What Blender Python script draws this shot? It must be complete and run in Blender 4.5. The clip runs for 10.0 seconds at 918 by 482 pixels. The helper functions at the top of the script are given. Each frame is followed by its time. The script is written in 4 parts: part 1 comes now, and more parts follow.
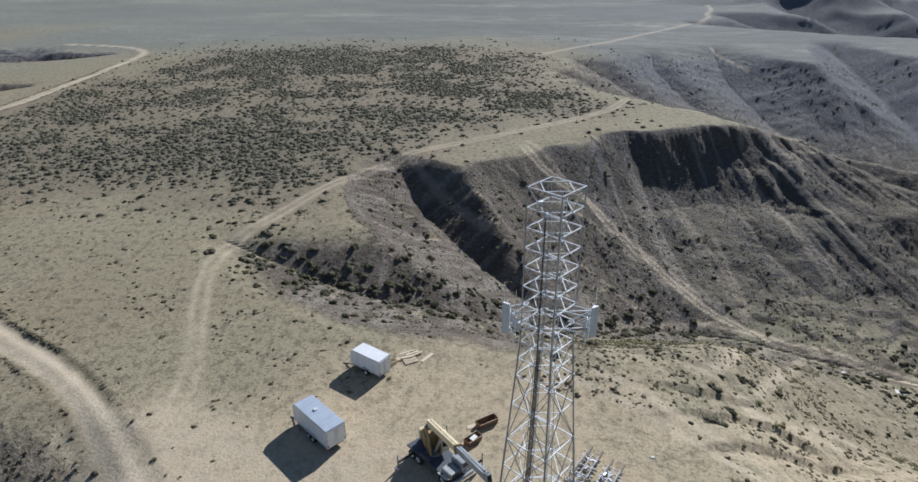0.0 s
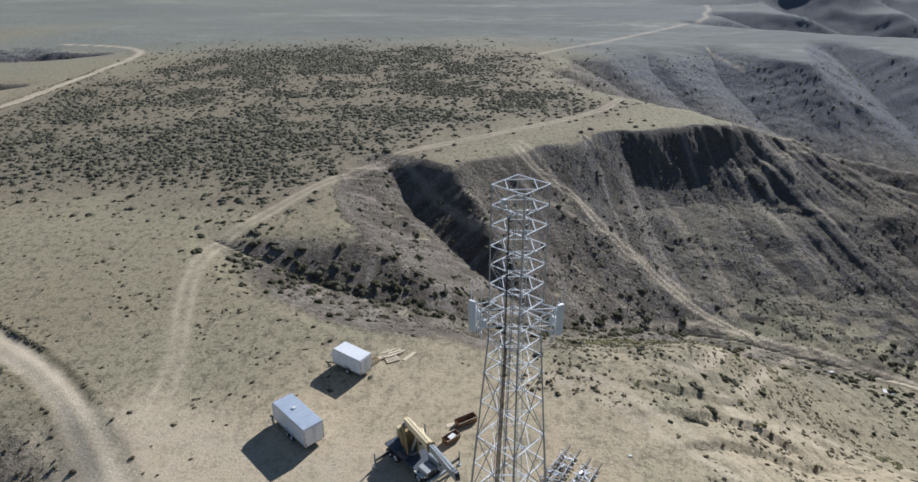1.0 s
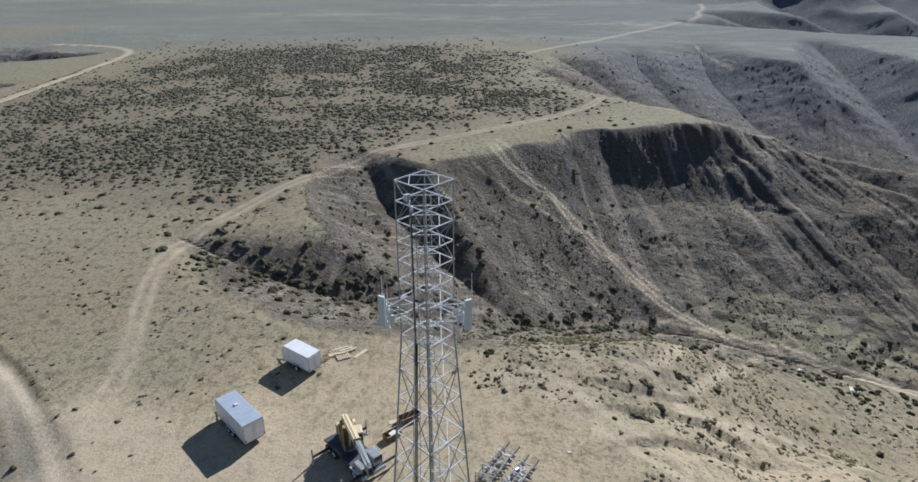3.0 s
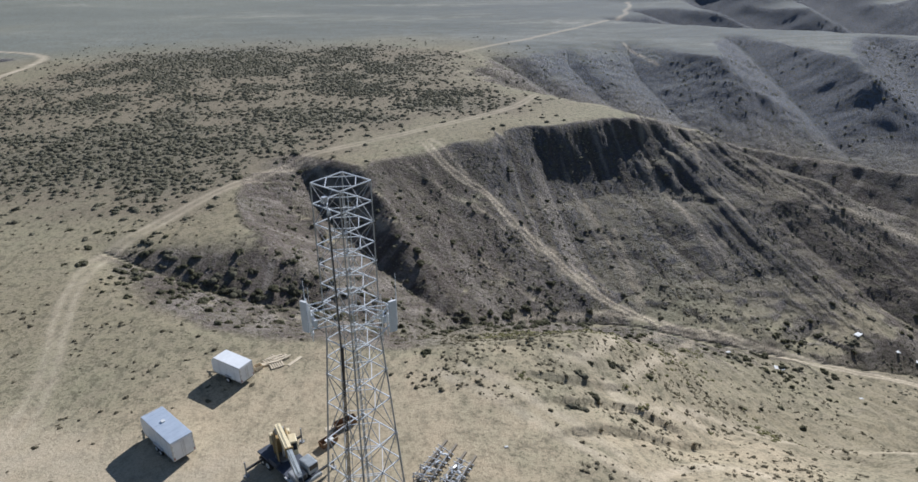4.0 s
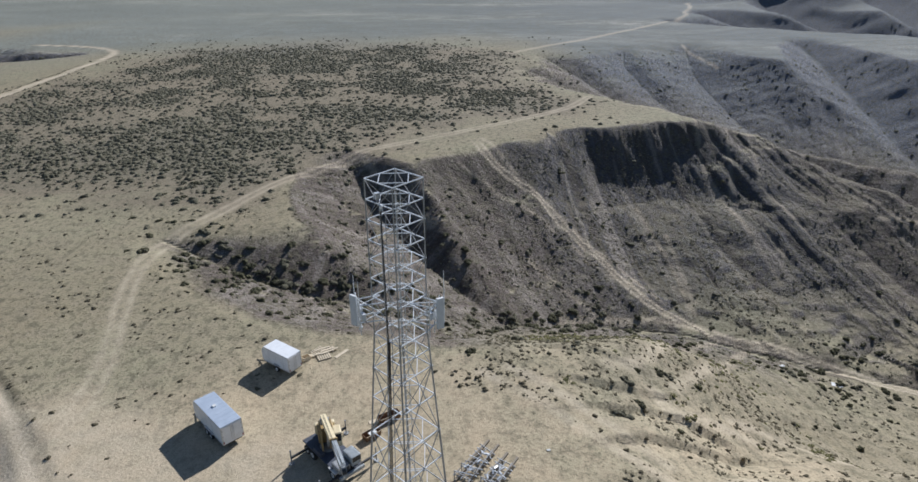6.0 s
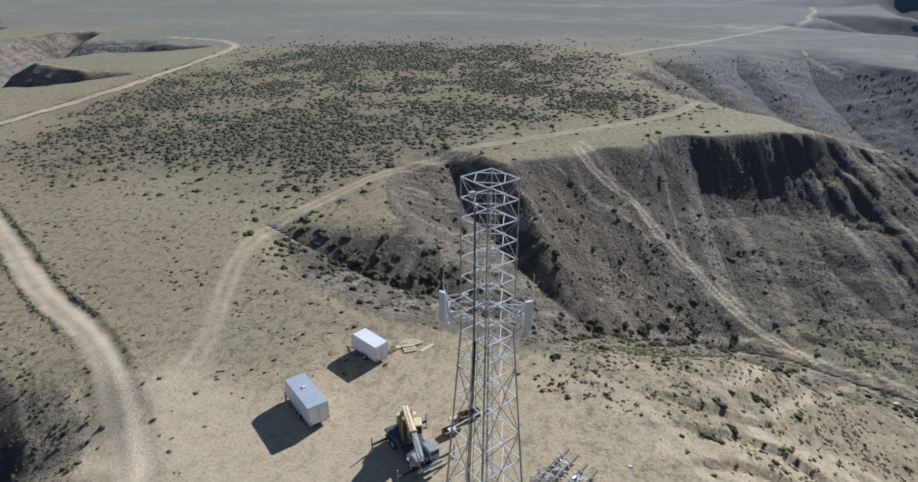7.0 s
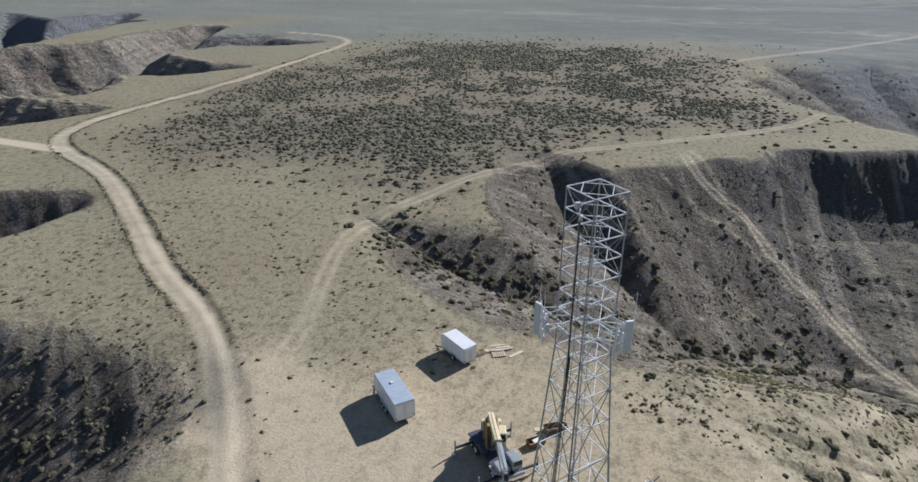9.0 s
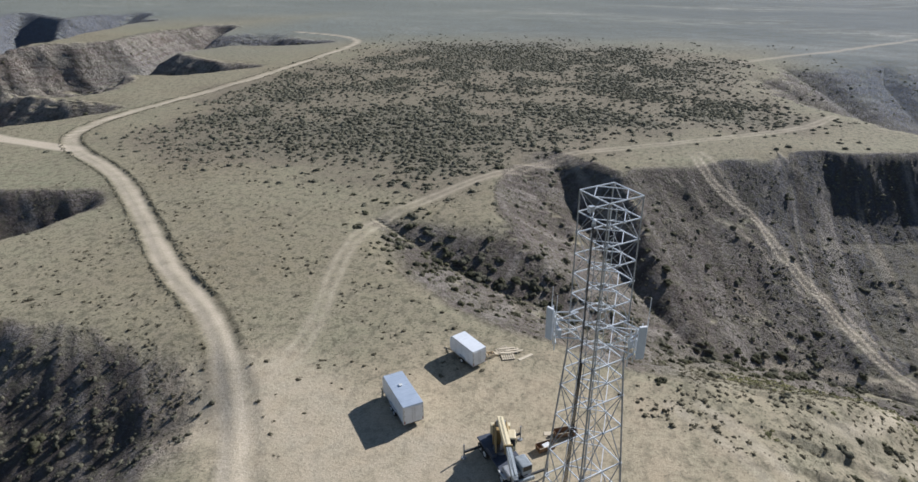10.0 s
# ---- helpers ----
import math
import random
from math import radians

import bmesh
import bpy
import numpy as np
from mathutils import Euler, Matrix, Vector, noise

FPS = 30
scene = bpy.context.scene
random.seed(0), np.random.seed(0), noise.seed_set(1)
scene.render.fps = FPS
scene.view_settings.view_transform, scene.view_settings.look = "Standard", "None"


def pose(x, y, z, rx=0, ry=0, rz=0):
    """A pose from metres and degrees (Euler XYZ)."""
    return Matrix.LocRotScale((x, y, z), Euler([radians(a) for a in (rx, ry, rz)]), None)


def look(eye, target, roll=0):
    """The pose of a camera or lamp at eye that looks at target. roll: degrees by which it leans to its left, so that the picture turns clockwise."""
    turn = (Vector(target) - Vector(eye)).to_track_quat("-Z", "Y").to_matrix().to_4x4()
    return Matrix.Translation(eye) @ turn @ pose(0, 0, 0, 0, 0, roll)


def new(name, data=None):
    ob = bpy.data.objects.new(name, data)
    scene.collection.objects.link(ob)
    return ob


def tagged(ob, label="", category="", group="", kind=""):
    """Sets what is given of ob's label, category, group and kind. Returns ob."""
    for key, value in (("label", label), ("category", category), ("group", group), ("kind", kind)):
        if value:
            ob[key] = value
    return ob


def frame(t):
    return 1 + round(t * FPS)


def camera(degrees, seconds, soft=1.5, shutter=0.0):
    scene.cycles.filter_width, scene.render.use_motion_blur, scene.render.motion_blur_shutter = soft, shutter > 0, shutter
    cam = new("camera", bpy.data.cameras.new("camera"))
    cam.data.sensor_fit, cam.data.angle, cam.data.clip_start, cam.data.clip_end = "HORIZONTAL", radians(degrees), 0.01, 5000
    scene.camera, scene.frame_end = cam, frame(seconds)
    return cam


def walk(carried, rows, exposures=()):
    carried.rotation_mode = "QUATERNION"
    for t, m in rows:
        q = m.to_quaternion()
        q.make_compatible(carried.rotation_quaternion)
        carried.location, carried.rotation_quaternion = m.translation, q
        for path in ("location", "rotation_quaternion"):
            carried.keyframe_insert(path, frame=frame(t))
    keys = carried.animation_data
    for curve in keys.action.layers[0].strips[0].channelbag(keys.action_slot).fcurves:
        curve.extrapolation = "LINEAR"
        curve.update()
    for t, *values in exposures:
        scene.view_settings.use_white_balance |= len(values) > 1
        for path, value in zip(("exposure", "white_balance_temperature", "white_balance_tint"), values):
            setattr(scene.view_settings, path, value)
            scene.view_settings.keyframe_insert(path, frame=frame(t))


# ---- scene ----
cam = camera(71.1, 10.0, soft=1.55)
METRES, EYE = 12.0, 44.7
ROWS = [
    (0.0, 0.0, 0.0, 0.0, 0.74, -24.86, -0.01),
    (0.5, 0.0785, -0.0044, -0.0018, 0.76, -24.86, -0.02),
    (1.0, 0.187, -0.0085, -0.0075, 0.82, -24.85, 0.02),
    (1.5, 0.3098, -0.013, -0.0158, 0.86, -24.84, 0.04),
    (2.0, 0.4394, -0.0169, -0.0253, 0.91, -24.83, 0.07),
    (2.2, 0.4967, -0.02, -0.0245, 0.96, -24.85, 0.12),
    (3.3, 0.7496, -0.0157, -0.029, 0.92, -24.88, 0.16),
    (3.5, 0.7825, -0.0156, -0.0314, -0.21, -24.87, 0.16),
    (4.0, 0.8126, -0.0155, -0.0329, -4.57, -24.89, 0.23),
    (4.5, 0.8134, -0.0138, -0.0334, -5.68, -24.89, 0.25),
    (5.0, 0.8131, -0.0134, -0.0332, -4.28, -24.89, 0.25),
    (5.2, 0.8082, -0.0172, -0.0337, -3.57, -24.87, 0.22),
    (6.3, 0.7985, -0.0145, -0.037, 2.43, -24.9, 0.19),
    (6.5, 0.7973, -0.0128, -0.0373, 4.36, -24.89, 0.18),
    (7.0, 0.7871, 0.0026, -0.0384, 8.99, -24.88, 0.14),
    (7.5, 0.7748, 0.0225, -0.0377, 13.74, -24.89, 0.1),
    (8.0, 0.7656, 0.0425, -0.0354, 16.3, -24.89, 0.07),
    (8.5, 0.7503, 0.0608, -0.0356, 17.43, -24.89, 0.07),
    (9.0, 0.7307, 0.0838, -0.0351, 18.12, -24.9, 0.08),
    (9.5, 0.709, 0.1078, -0.0353, 18.56, -24.9, 0.1),
    (10.0, 0.7015, 0.1203, -0.035, 18.88, -24.9, 0.12),
]
walk(cam, [(t, pose(METRES * x, METRES * y, EYE + METRES * z, 90 + pitch, roll, yaw)) for t, x, y, z, yaw, pitch, roll in ROWS],
     exposures=[(0.0, 0.29, 5800, 10), (10.0, 0.29, 5800, 10)])

# ---- world, sun ----
SUN_AZ, SUN_EL = 31.0, 30.0
world = bpy.data.worlds.new("sky")
scene.world = world
world.use_nodes = True
wn = world.node_tree
sky = wn.nodes.new("ShaderNodeTexSky")
sky.sky_type, sky.sun_disc = "NISHITA", False
sky.sun_elevation, sky.sun_rotation = radians(SUN_EL), radians(SUN_AZ)
sky.altitude, sky.dust_density = 1500, 0.5
wn.links.new(sky.outputs[0], wn.nodes["Background"].inputs[0])
wn.nodes["Background"].inputs[1].default_value = 0.056
sun = new("sun", bpy.data.lights.new("sun", "SUN"))
sun.data.energy, sun.data.angle, sun.data.color = 5.0, radians(0.53), (1.0, 0.955, 0.9)
sun.matrix_world = look((300 * math.sin(radians(SUN_AZ)), 300 * math.cos(radians(SUN_AZ)), 300 * math.tan(radians(SUN_EL))), (0, 0, 0))


# ---- material helpers ----
class Mat:
    """A node material under construction."""

    def __init__(self, name, rough=0.8, metal=0.0):
        self.m = bpy.data.materials.new(name)
        self.m.use_nodes = True
        self.t = self.m.node_tree
        self.b = self.t.nodes["Principled BSDF"]
        self.b.inputs["Roughness"].default_value = rough
        self.b.inputs["Metallic"].default_value = metal
        self.geo = None

    def node(self, kind, **sets):
        n = self.t.nodes.new(kind)
        for k, v in sets.items():
            n.inputs[k].default_value = v
        return n

    def link(self, a, b):
        self.t.links.new(a, b)

    def coords(self, world_space=False):
        if world_space:
            return self.node("ShaderNodeNewGeometry").outputs["Position"]
        return self.node("ShaderNodeTexCoord").outputs["Object"]

    def noise(self, scale, detail=4.0, rough=0.6, world_space=False, stretch=None):
        n = self.node("ShaderNodeTexNoise", Scale=scale, Detail=detail, Roughness=rough)
        src = self.coords(world_space)
        if stretch:
            mp = self.node("ShaderNodeMapping", Scale=stretch)
            self.link(src, mp.inputs["Vector"])
            src = mp.outputs[0]
        self.link(src, n.inputs["Vector"])
        return n.outputs["Fac"]

    def ramp(self, fac, stops):
        r = self.node("ShaderNodeValToRGB")
        el = r.color_ramp.elements
        while len(el) < len(stops):
            el.new(0.5)
        for e, (p, c) in zip(el, stops):
            e.position = p
            e.color = (*c, 1) if not isinstance(c, (int, float)) else (c, c, c, 1)
        self.link(fac, r.inputs[0])
        return r.outputs[0]

    def mix(self, fac, a, b, blend="MIX"):
        n = self.t.nodes.new("ShaderNodeMix")
        n.data_type, n.blend_type = "RGBA", blend
        for sock, v in ((n.inputs[0], fac), (n.inputs[6], a), (n.inputs[7], b)):
            if isinstance(v, (int, float)):
                sock.default_value = v
            elif isinstance(v, tuple):
                sock.default_value = (*v, 1)
            else:
                self.link(v, sock)
        return n.outputs[2]

    def math(self, op, a, b=0.0):
        n = self.t.nodes.new("ShaderNodeMath")
        n.operation = op
        for sock, v in ((n.inputs[0], a), (n.inputs[1], b)):
            if isinstance(v, (int, float)):
                sock.default_value = v
            else:
                self.link(v, sock)
        return n.outputs[0]

    def attr(self, name):
        n = self.t.nodes.new("ShaderNodeAttribute")
        n.attribute_name = name
        return n.outputs["Fac"]

    def colour(self, c):
        if isinstance(c, tuple):
            self.b.inputs["Base Color"].default_value = (*c, 1)
        else:
            self.link(c, self.b.inputs["Base Color"])
        return self

    def bump(self, height, strength=0.3, distance=0.05):
        n = self.node("ShaderNodeBump", Strength=strength, Distance=distance)
        self.link(height, n.inputs["Height"])
        self.link(n.outputs[0], self.b.inputs["Normal"])
        return self


def worn(name, base, dark, scale=3.0, rough=0.6, metal=0.0, bump=0.1, lo=0.35, hi=0.7):
    """Paint or metal with stains at two scales."""
    k = Mat(name, rough, metal)
    a = k.ramp(k.noise(scale, 5, 0.65), [(lo, dark), (hi, base)])
    f = k.noise(scale * 9, 3, 0.7)
    k.colour(k.mix(k.math("MULTIPLY", f, 0.45), a, dark))
    k.bump(f, bump, 0.01)
    return k.m


# ---- terrain ----
def seg_field(x, y, line):
    """Distance, side and course length at the nearest place of a polyline of (x, y, values...), and its values, blended over the bends."""
    best = np.full(x.shape, 1e9)
    side, run = np.zeros(x.shape), np.zeros(x.shape)
    vals, total = [np.zeros(x.shape) for _ in line[0][2:]], np.zeros(x.shape)
    done = 0.0
    for p, q in zip(line, line[1:]):
        dx, dy = q[0] - p[0], q[1] - p[1]
        length = math.hypot(dx, dy)
        u = np.clip(((x - p[0]) * dx + (y - p[1]) * dy) / length ** 2, 0, 1)
        ex, ey = x - p[0] - u * dx, y - p[1] - u * dy
        dist = np.hypot(ex, ey)
        closer = dist < best
        best = np.where(closer, dist, best)
        side = np.where(closer, np.sign(dx * ey - dy * ex), side)
        run = np.where(closer, done + u * length, run)
        if vals:
            w = length / (dist * dist + 0.5) ** 4
            total += w
            vals = [v + w * (a + u * (b - a)) for v, a, b in zip(vals, p[2:], q[2:])]
        done += length
    return best, side, run, [v / total for v in vals]


def near(x, y, line, margin=16.0):
    """Distance to a polyline, looked up close to it alone."""
    lx, ly = [p[0] for p in line], [p[1] for p in line]
    d = np.full(x.shape, 1e3)
    k = (x > min(lx) - margin) & (x < max(lx) + margin) & (y > min(ly) - margin) & (y < max(ly) + margin)
    d[k] = seg_field(x[k], y[k], line)[0]
    return d


def smooth_line(pts, steps=6):
    """A Catmull-Rom curve through the corners of a course."""
    pts = [np.array(p, float) for p in pts]
    ext = [2 * pts[0] - pts[1]] + pts + [2 * pts[-1] - pts[-2]]
    out = []
    for a, b, c, d in zip(ext, ext[1:], ext[2:], ext[3:]):
        for k in range(steps):
            t = k / steps
            out.append(tuple(0.5 * (2 * b + (c - a) * t + (2 * a - 5 * b + 4 * c - d) * t * t + (3 * b - a - 3 * c + d) * t ** 3)))
    out.append(tuple(pts[-1]))
    return out


def value_noise(x, y, seed):
    """Smooth lattice noise in -1..1."""
    ix, iy = np.floor(x).astype(np.int64), np.floor(y).astype(np.int64)
    fx, fy = x - ix, y - iy
    fx, fy = fx * fx * fx * (fx * (6 * fx - 15) + 10), fy * fy * fy * (fy * (6 * fy - 15) + 10)

    def h(i, j):
        n = (i * 374761393 + j * 668265263 + seed * 1442695041) & 0x7FFFFFFF
        n = ((n ^ (n >> 13)) * 1274126177) & 0x7FFFFFFF
        n = n ^ (n >> 16)
        return (n & 0xFFFF) / 32767.5 - 1

    return (h(ix, iy) * (1 - fx) + h(ix + 1, iy) * fx) * (1 - fy) + (h(ix, iy + 1) * (1 - fx) + h(ix + 1, iy + 1) * fx) * fy


def fbm(x, y, seed, octaves=4, gain=0.5):
    s, a, tot = 0.0, 1.0, 0.0
    for o in range(octaves):
        s = s + a * value_noise(x * 2 ** o + 13.7 * o, y * 2 ** o - 7.3 * o, seed + o)
        tot += a
        a *= gain
    return s / tot


def smin(a, b, k):
    h = np.clip(0.5 + 0.5 * (b - a) / k, 0, 1)
    return b + (a - b) * h - k * h * (1 - h)


def smoothstep(a, b, v):
    t = np.clip((v - a) / (b - a), 0, 1)
    return t * t * (3 - 2 * t)


# Each watercourse: (lower bank slope, added upper slope, width of the lower bank) for its left and right side, rilling (below nought: straight down the great bank), course of (x, y, bed height and, where it changes on the way, the width of the lower bank).
COURSES = [
    ((0.38, -0.05, 24), (0.32, 0.25, 10), 0.65, [(-40, 97, -0.8), (-27, 91, -3.2), (-15, 87, -5.2), (-3, 87, -8), (10, 90, -12.5), (23, 98, -18.2), (34, 102, -21), (48, 102, -22.3), (62, 98, -23.8), (76, 93, -25), (100, 88, -27.5), (140, 85, -30), (300, 60, -36)]),
    ((0.5, 0.25, 6), (0.40, 0.25, 8), 0.8, [(-15, 139, -3), (-8, 125, -8), (1, 112, -11), (10, 102, -14), (18, 96, -17)]),
    ((0.45, 0.2, 6), (0.45, 0.2, 6), 0.6, [(-21, 131, -1.5), (-15, 124, -5), (-8, 116, -9)]),
    ((0.36, 0.70, 7), (-0.12, 0.45, 8), -0.8, [(45, 143, -13.2), (49, 146, -13.5), (57, 148.5, -13.5), (66, 148.5, -13.4), (75, 145.5, -13.2)]),
    ((0.08, 0.8, 14), (0.40, 0.4, 14), -1.0, [(51.5, 140, -15.2, 10), (49, 136, -16, 12), (47, 131, -17, 18), (48, 118, -19.8, 24), (54, 105, -22.6, 28)]),
    ((0.2, 0.75, 16), (0.12, 0.8, 14), -1.0, [(66.5, 140, -15.2, 10), (67, 135, -16.6, 20), (69, 126, -19, 34), (77, 113, -22.8, 40), (86, 100, -25.8, 44)]),
    ((0.3, 0.1, 12), (0.3, 0.1, 12), -1.0, [(96, 138, -14.5), (100, 124, -19.5), (106, 106, -24.5), (114, 90, -28)]),
    ((0.38, 0.2, 14), (0.6, 0.2, 16), 0.8, [(96, 192, -8), (106, 178, -14), (120, 162, -19), (138, 140, -23.5), (165, 118, -27), (210, 95, -31)]),
    ((0.26, 0.12, 12), (0.22, 0.12, 12), 0.25, [(31, 43, -2.2), (38, 51, -5.8), (47, 59, -10.8), (56, 67, -16), (68, 76, -21.5), (82, 86, -25)]),
    ((0.27, 0.22, 26), (0.27, 0.22, 24), 0.8, [(36, 256, -1.5), (60, 243, -9), (90, 226, -17), (116, 213, -22), (150, 200, -25.5), (200, 172, -29), (300, 120, -34)]),
    ((0.24, 0.16, 18), (0.3, 0.16, 14), 0.7, [(46, 286, -1.5), (53, 274, -4.2), (60, 262, -7), (66, 251, -10), (72, 238, -13)]),
    ((0.22, 0.16, 18), (0.27, 0.16, 16), 0.7, [(84, 302, -2), (81, 286, -5), (83, 272, -8), (86, 256, -12), (90, 242, -14.5), (94, 228, -17)]),
    ((0.26, 0.16, 18), (0.22, 0.16, 20), 0.7, [(116, 312, -3), (112, 292, -6.5), (111, 276, -10), (112, 256, -14), (114, 240, -17.5), (117, 220, -21)]),
    ((0.4, 0.25, 14), (0.4, 0.25, 14), 0.9, [(178, 326, -4), (170, 265, -14), (163, 205, -25)]),
    ((0.4, 0.25, 14), (0.4, 0.25, 14), 0.9, [(246, 310, -5), (226, 252, -16), (204, 178, -28)]),
    ((0.35, 0.25, 20), (0.35, 0.25, 20), 0.9, [(140, 425, -2), (190, 402, -11), (262, 372, -20), (420, 330, -28)]),
    ((0.4, 0.25, 14), (0.4, 0.25, 14), 0.9, [(176, 478, -3), (190, 440, -8), (204, 404, -12)]),
    ((0.4, 0.25, 14), (0.4, 0.25, 14), 0.9, [(236, 505, -3), (244, 445, -12), (256, 385, -19)]),
    ((0.4, 0.25, 14), (0.4, 0.25, 14), 0.9, [(330, 540, -3), (318, 440, -15), (312, 365, -22)]),
    ((0.42, 0.16, 9), (0.33, 0.15, 8), 0.4, [(-40.5, 41, -3.8), (-50.5, 32.5, -8.5), (-71, 23, -12.5), (-117, 11, -19)]),
    ((0.6, 0.2, 6), (0.5, 0.2, 6), 0.7, [(-98, 85, -3.5), (-106, 75, -9), (-126, 57, -16), (-165, 40, -24)]),
    ((0.6, 0.2, 6), (0.5, 0.2, 6), 2.2, [(-156, 144, -4), (-170, 134, -10), (-198, 128, -17), (-232, 138, -22), (-272, 182, -27)]),
    ((0.6, 0.2, 8), (0.55, 0.2, 8), 2.2, [(-158, 223, -4), (-174, 213, -10), (-205, 214, -16), (-245, 228, -21)]),
    ((0.5, 0.3, 12), (0.5, 0.3, 12), 2.2, [(-182, 167, -5), (-202, 176, -14), (-230, 195, -21), (-258, 212, -25)]),
    ((0.42, 0.45, 18), (0.42, 0.45, 18), 2.2, [(-203, 304, -5), (-222, 272, -13), (-240, 242, -20), (-258, 212, -25), (-285, 180, -28), (-340, 140, -33), (-460, 80, -40)]),
    ((0.65, 0.2, 8), (0.65, 0.2, 8), 2.2, [(-256, 330, -9), (-250, 296, -15), (-238, 258, -19)]),
    ((0.55, 0.2, 8), (0.55, 0.2, 8), 2.2, [(-163, 296, -3), (-178, 288, -7), (-206, 286, -11)]),
    ((0.42, 0.3, 14), (0.42, 0.3, 14), 2.2, [(-390, 408, -6), (-366, 350, -18), (-350, 296, -26), (-344, 220, -32), (-360, 140, -35)]),
    ((0.5, 0.25, 10), (0.5, 0.25, 10), 2.2, [(-330, 345, -8), (-345, 320, -18), (-352, 300, -25)]),
    ((0.5, 0.25, 10), (0.5, 0.25, 10), 2.2, [(-470, 380, -6), (-420, 330, -20), (-354, 290, -26)]),
]
COURSES = [(*c[:3], smooth_line([(*p, 0)[:4] for p in c[3]], 3)) for c in COURSES]
# Small eroded steps in the shoulder of the pad.
LEDGES = [(0.75, [(26.5, 56.2), (29, 57), (32, 58), (35, 58), (37.5, 57)]), (0.85, [(26.5, 51), (29, 52.2), (32, 53), (35.5, 53.2), (40, 54)]), (0.6, [(25, 60), (29, 60.4), (32, 61)]), (0.4, [(22, 66.5), (25, 66.8), (28, 66)])]
MAIN_ROAD = smooth_line([(-16, 12), (-21, 28), (-26, 37), (-31, 44), (-39, 53), (-47, 60), (-61, 69), (-80, 84), (-102, 100), (-124, 111), (-135, 119), (-140, 130), (-141, 143), (-139, 173), (-139, 217), (-141, 262), (-144, 292), (-154, 308), (-172, 318), (-200, 326)], 4)
BRANCH_ROAD = smooth_line([(-126, 112), (-140, 112), (-156, 113), (-200, 120)], 4)
TRACK = smooth_line([(-30, 50), (-32, 62), (-36, 74), (-39, 86), (-39, 96), (-35, 106), (-29, 121), (-23, 132), (-16, 143), (-3, 154), (11, 164), (28, 177), (42, 190), (50, 203)], 4)
FAR_TRACK = smooth_line([(25, 287), (59, 322), (98, 367), (133, 410), (152, 436), (160, 452), (166, 474), (180, 505), (196, 560)], 4)
CANYON_ROAD = smooth_line([(12.8, 156), (15.1, 147.9), (19.5, 142.2), (27.2, 137.4), (32.3, 128.3), (37.6, 122.3), (42.1, 115.4), (46.4, 109.5), (53.1, 105), (59.9, 100.1), (67.7, 98.2), (73.4, 94.9), (79.2, 92.5), (110, 78), (160, 62), (220, 50)], 4)
SIDE_TRACKS = [
    smooth_line([(27.4, 64), (31.9, 66.6), (38.6, 76.6), (50.6, 94.6), (57.4, 100.1)], 4),
    smooth_line([(35.8, 64), (46.2, 77.2), (60.5, 96.6), (65.3, 98.5)], 4),
    smooth_line([(42.6, 61.7), (47, 62.3), (51.3, 61.7), (55.6, 59.5), (64.3, 59.3), (68.8, 55)], 4),
    smooth_line([(32.4, 45.1), (36.4, 47.2), (41.3, 47.2), (43.9, 46.2), (45.5, 43.1)], 4),
    smooth_line([(28.2, 101.9), (35.4, 104), (48.4, 104.7), (56.3, 103.7)], 4),
    smooth_line([(106.2, 136.6), (111.7, 135.9), (115.5, 132.2), (119.7, 125.2), (121.9, 121.7)], 4),
    smooth_line([(32.7, 61.5), (34.5, 58.1), (39.5, 59.2), (44.1, 58.9)], 4),
    smooth_line([(-13, 143), (-9, 136), (-4, 128), (4, 118)], 4),
    smooth_line([(117, 322), (117, 312), (118, 300), (121, 285)], 4),
    smooth_line([(12, 60), (19, 54), (27, 47), (33, 42)], 4),
    smooth_line([(15, 61), (22, 55), (30, 48)], 4),
]
RILL_PATHS = [
    [(52.2, 144.7), (53.1, 131.7), (54.7, 122.7), (54.9, 114.6), (55.1, 108)],
    [(56.2, 132.6), (56, 123.8), (56, 116.2), (56.3, 111.1)],
    [(9.5, 141.2), (18.4, 134.1), (28.3, 128.3), (35.9, 119.5), (40.2, 115.8), (45.1, 110.3)],
    [(23.1, 116.1), (29.5, 110.1), (34.6, 105.9)],
    [(14.9, 156.4), (20.6, 144.9), (26.8, 138), (34.8, 127.9), (43.3, 118.4), (49.9, 110)],
    [(94.6, 219), (76.5, 148), (79.5, 135.9), (80.7, 126.9)],
    [(75.9, 190.7), (72.5, 158.1), (75, 138.9), (75.9, 129.2), (77, 118)],
    [(99.4, 222.9), (84.1, 150.9), (87.3, 137.2), (90.4, 130.5)],
]


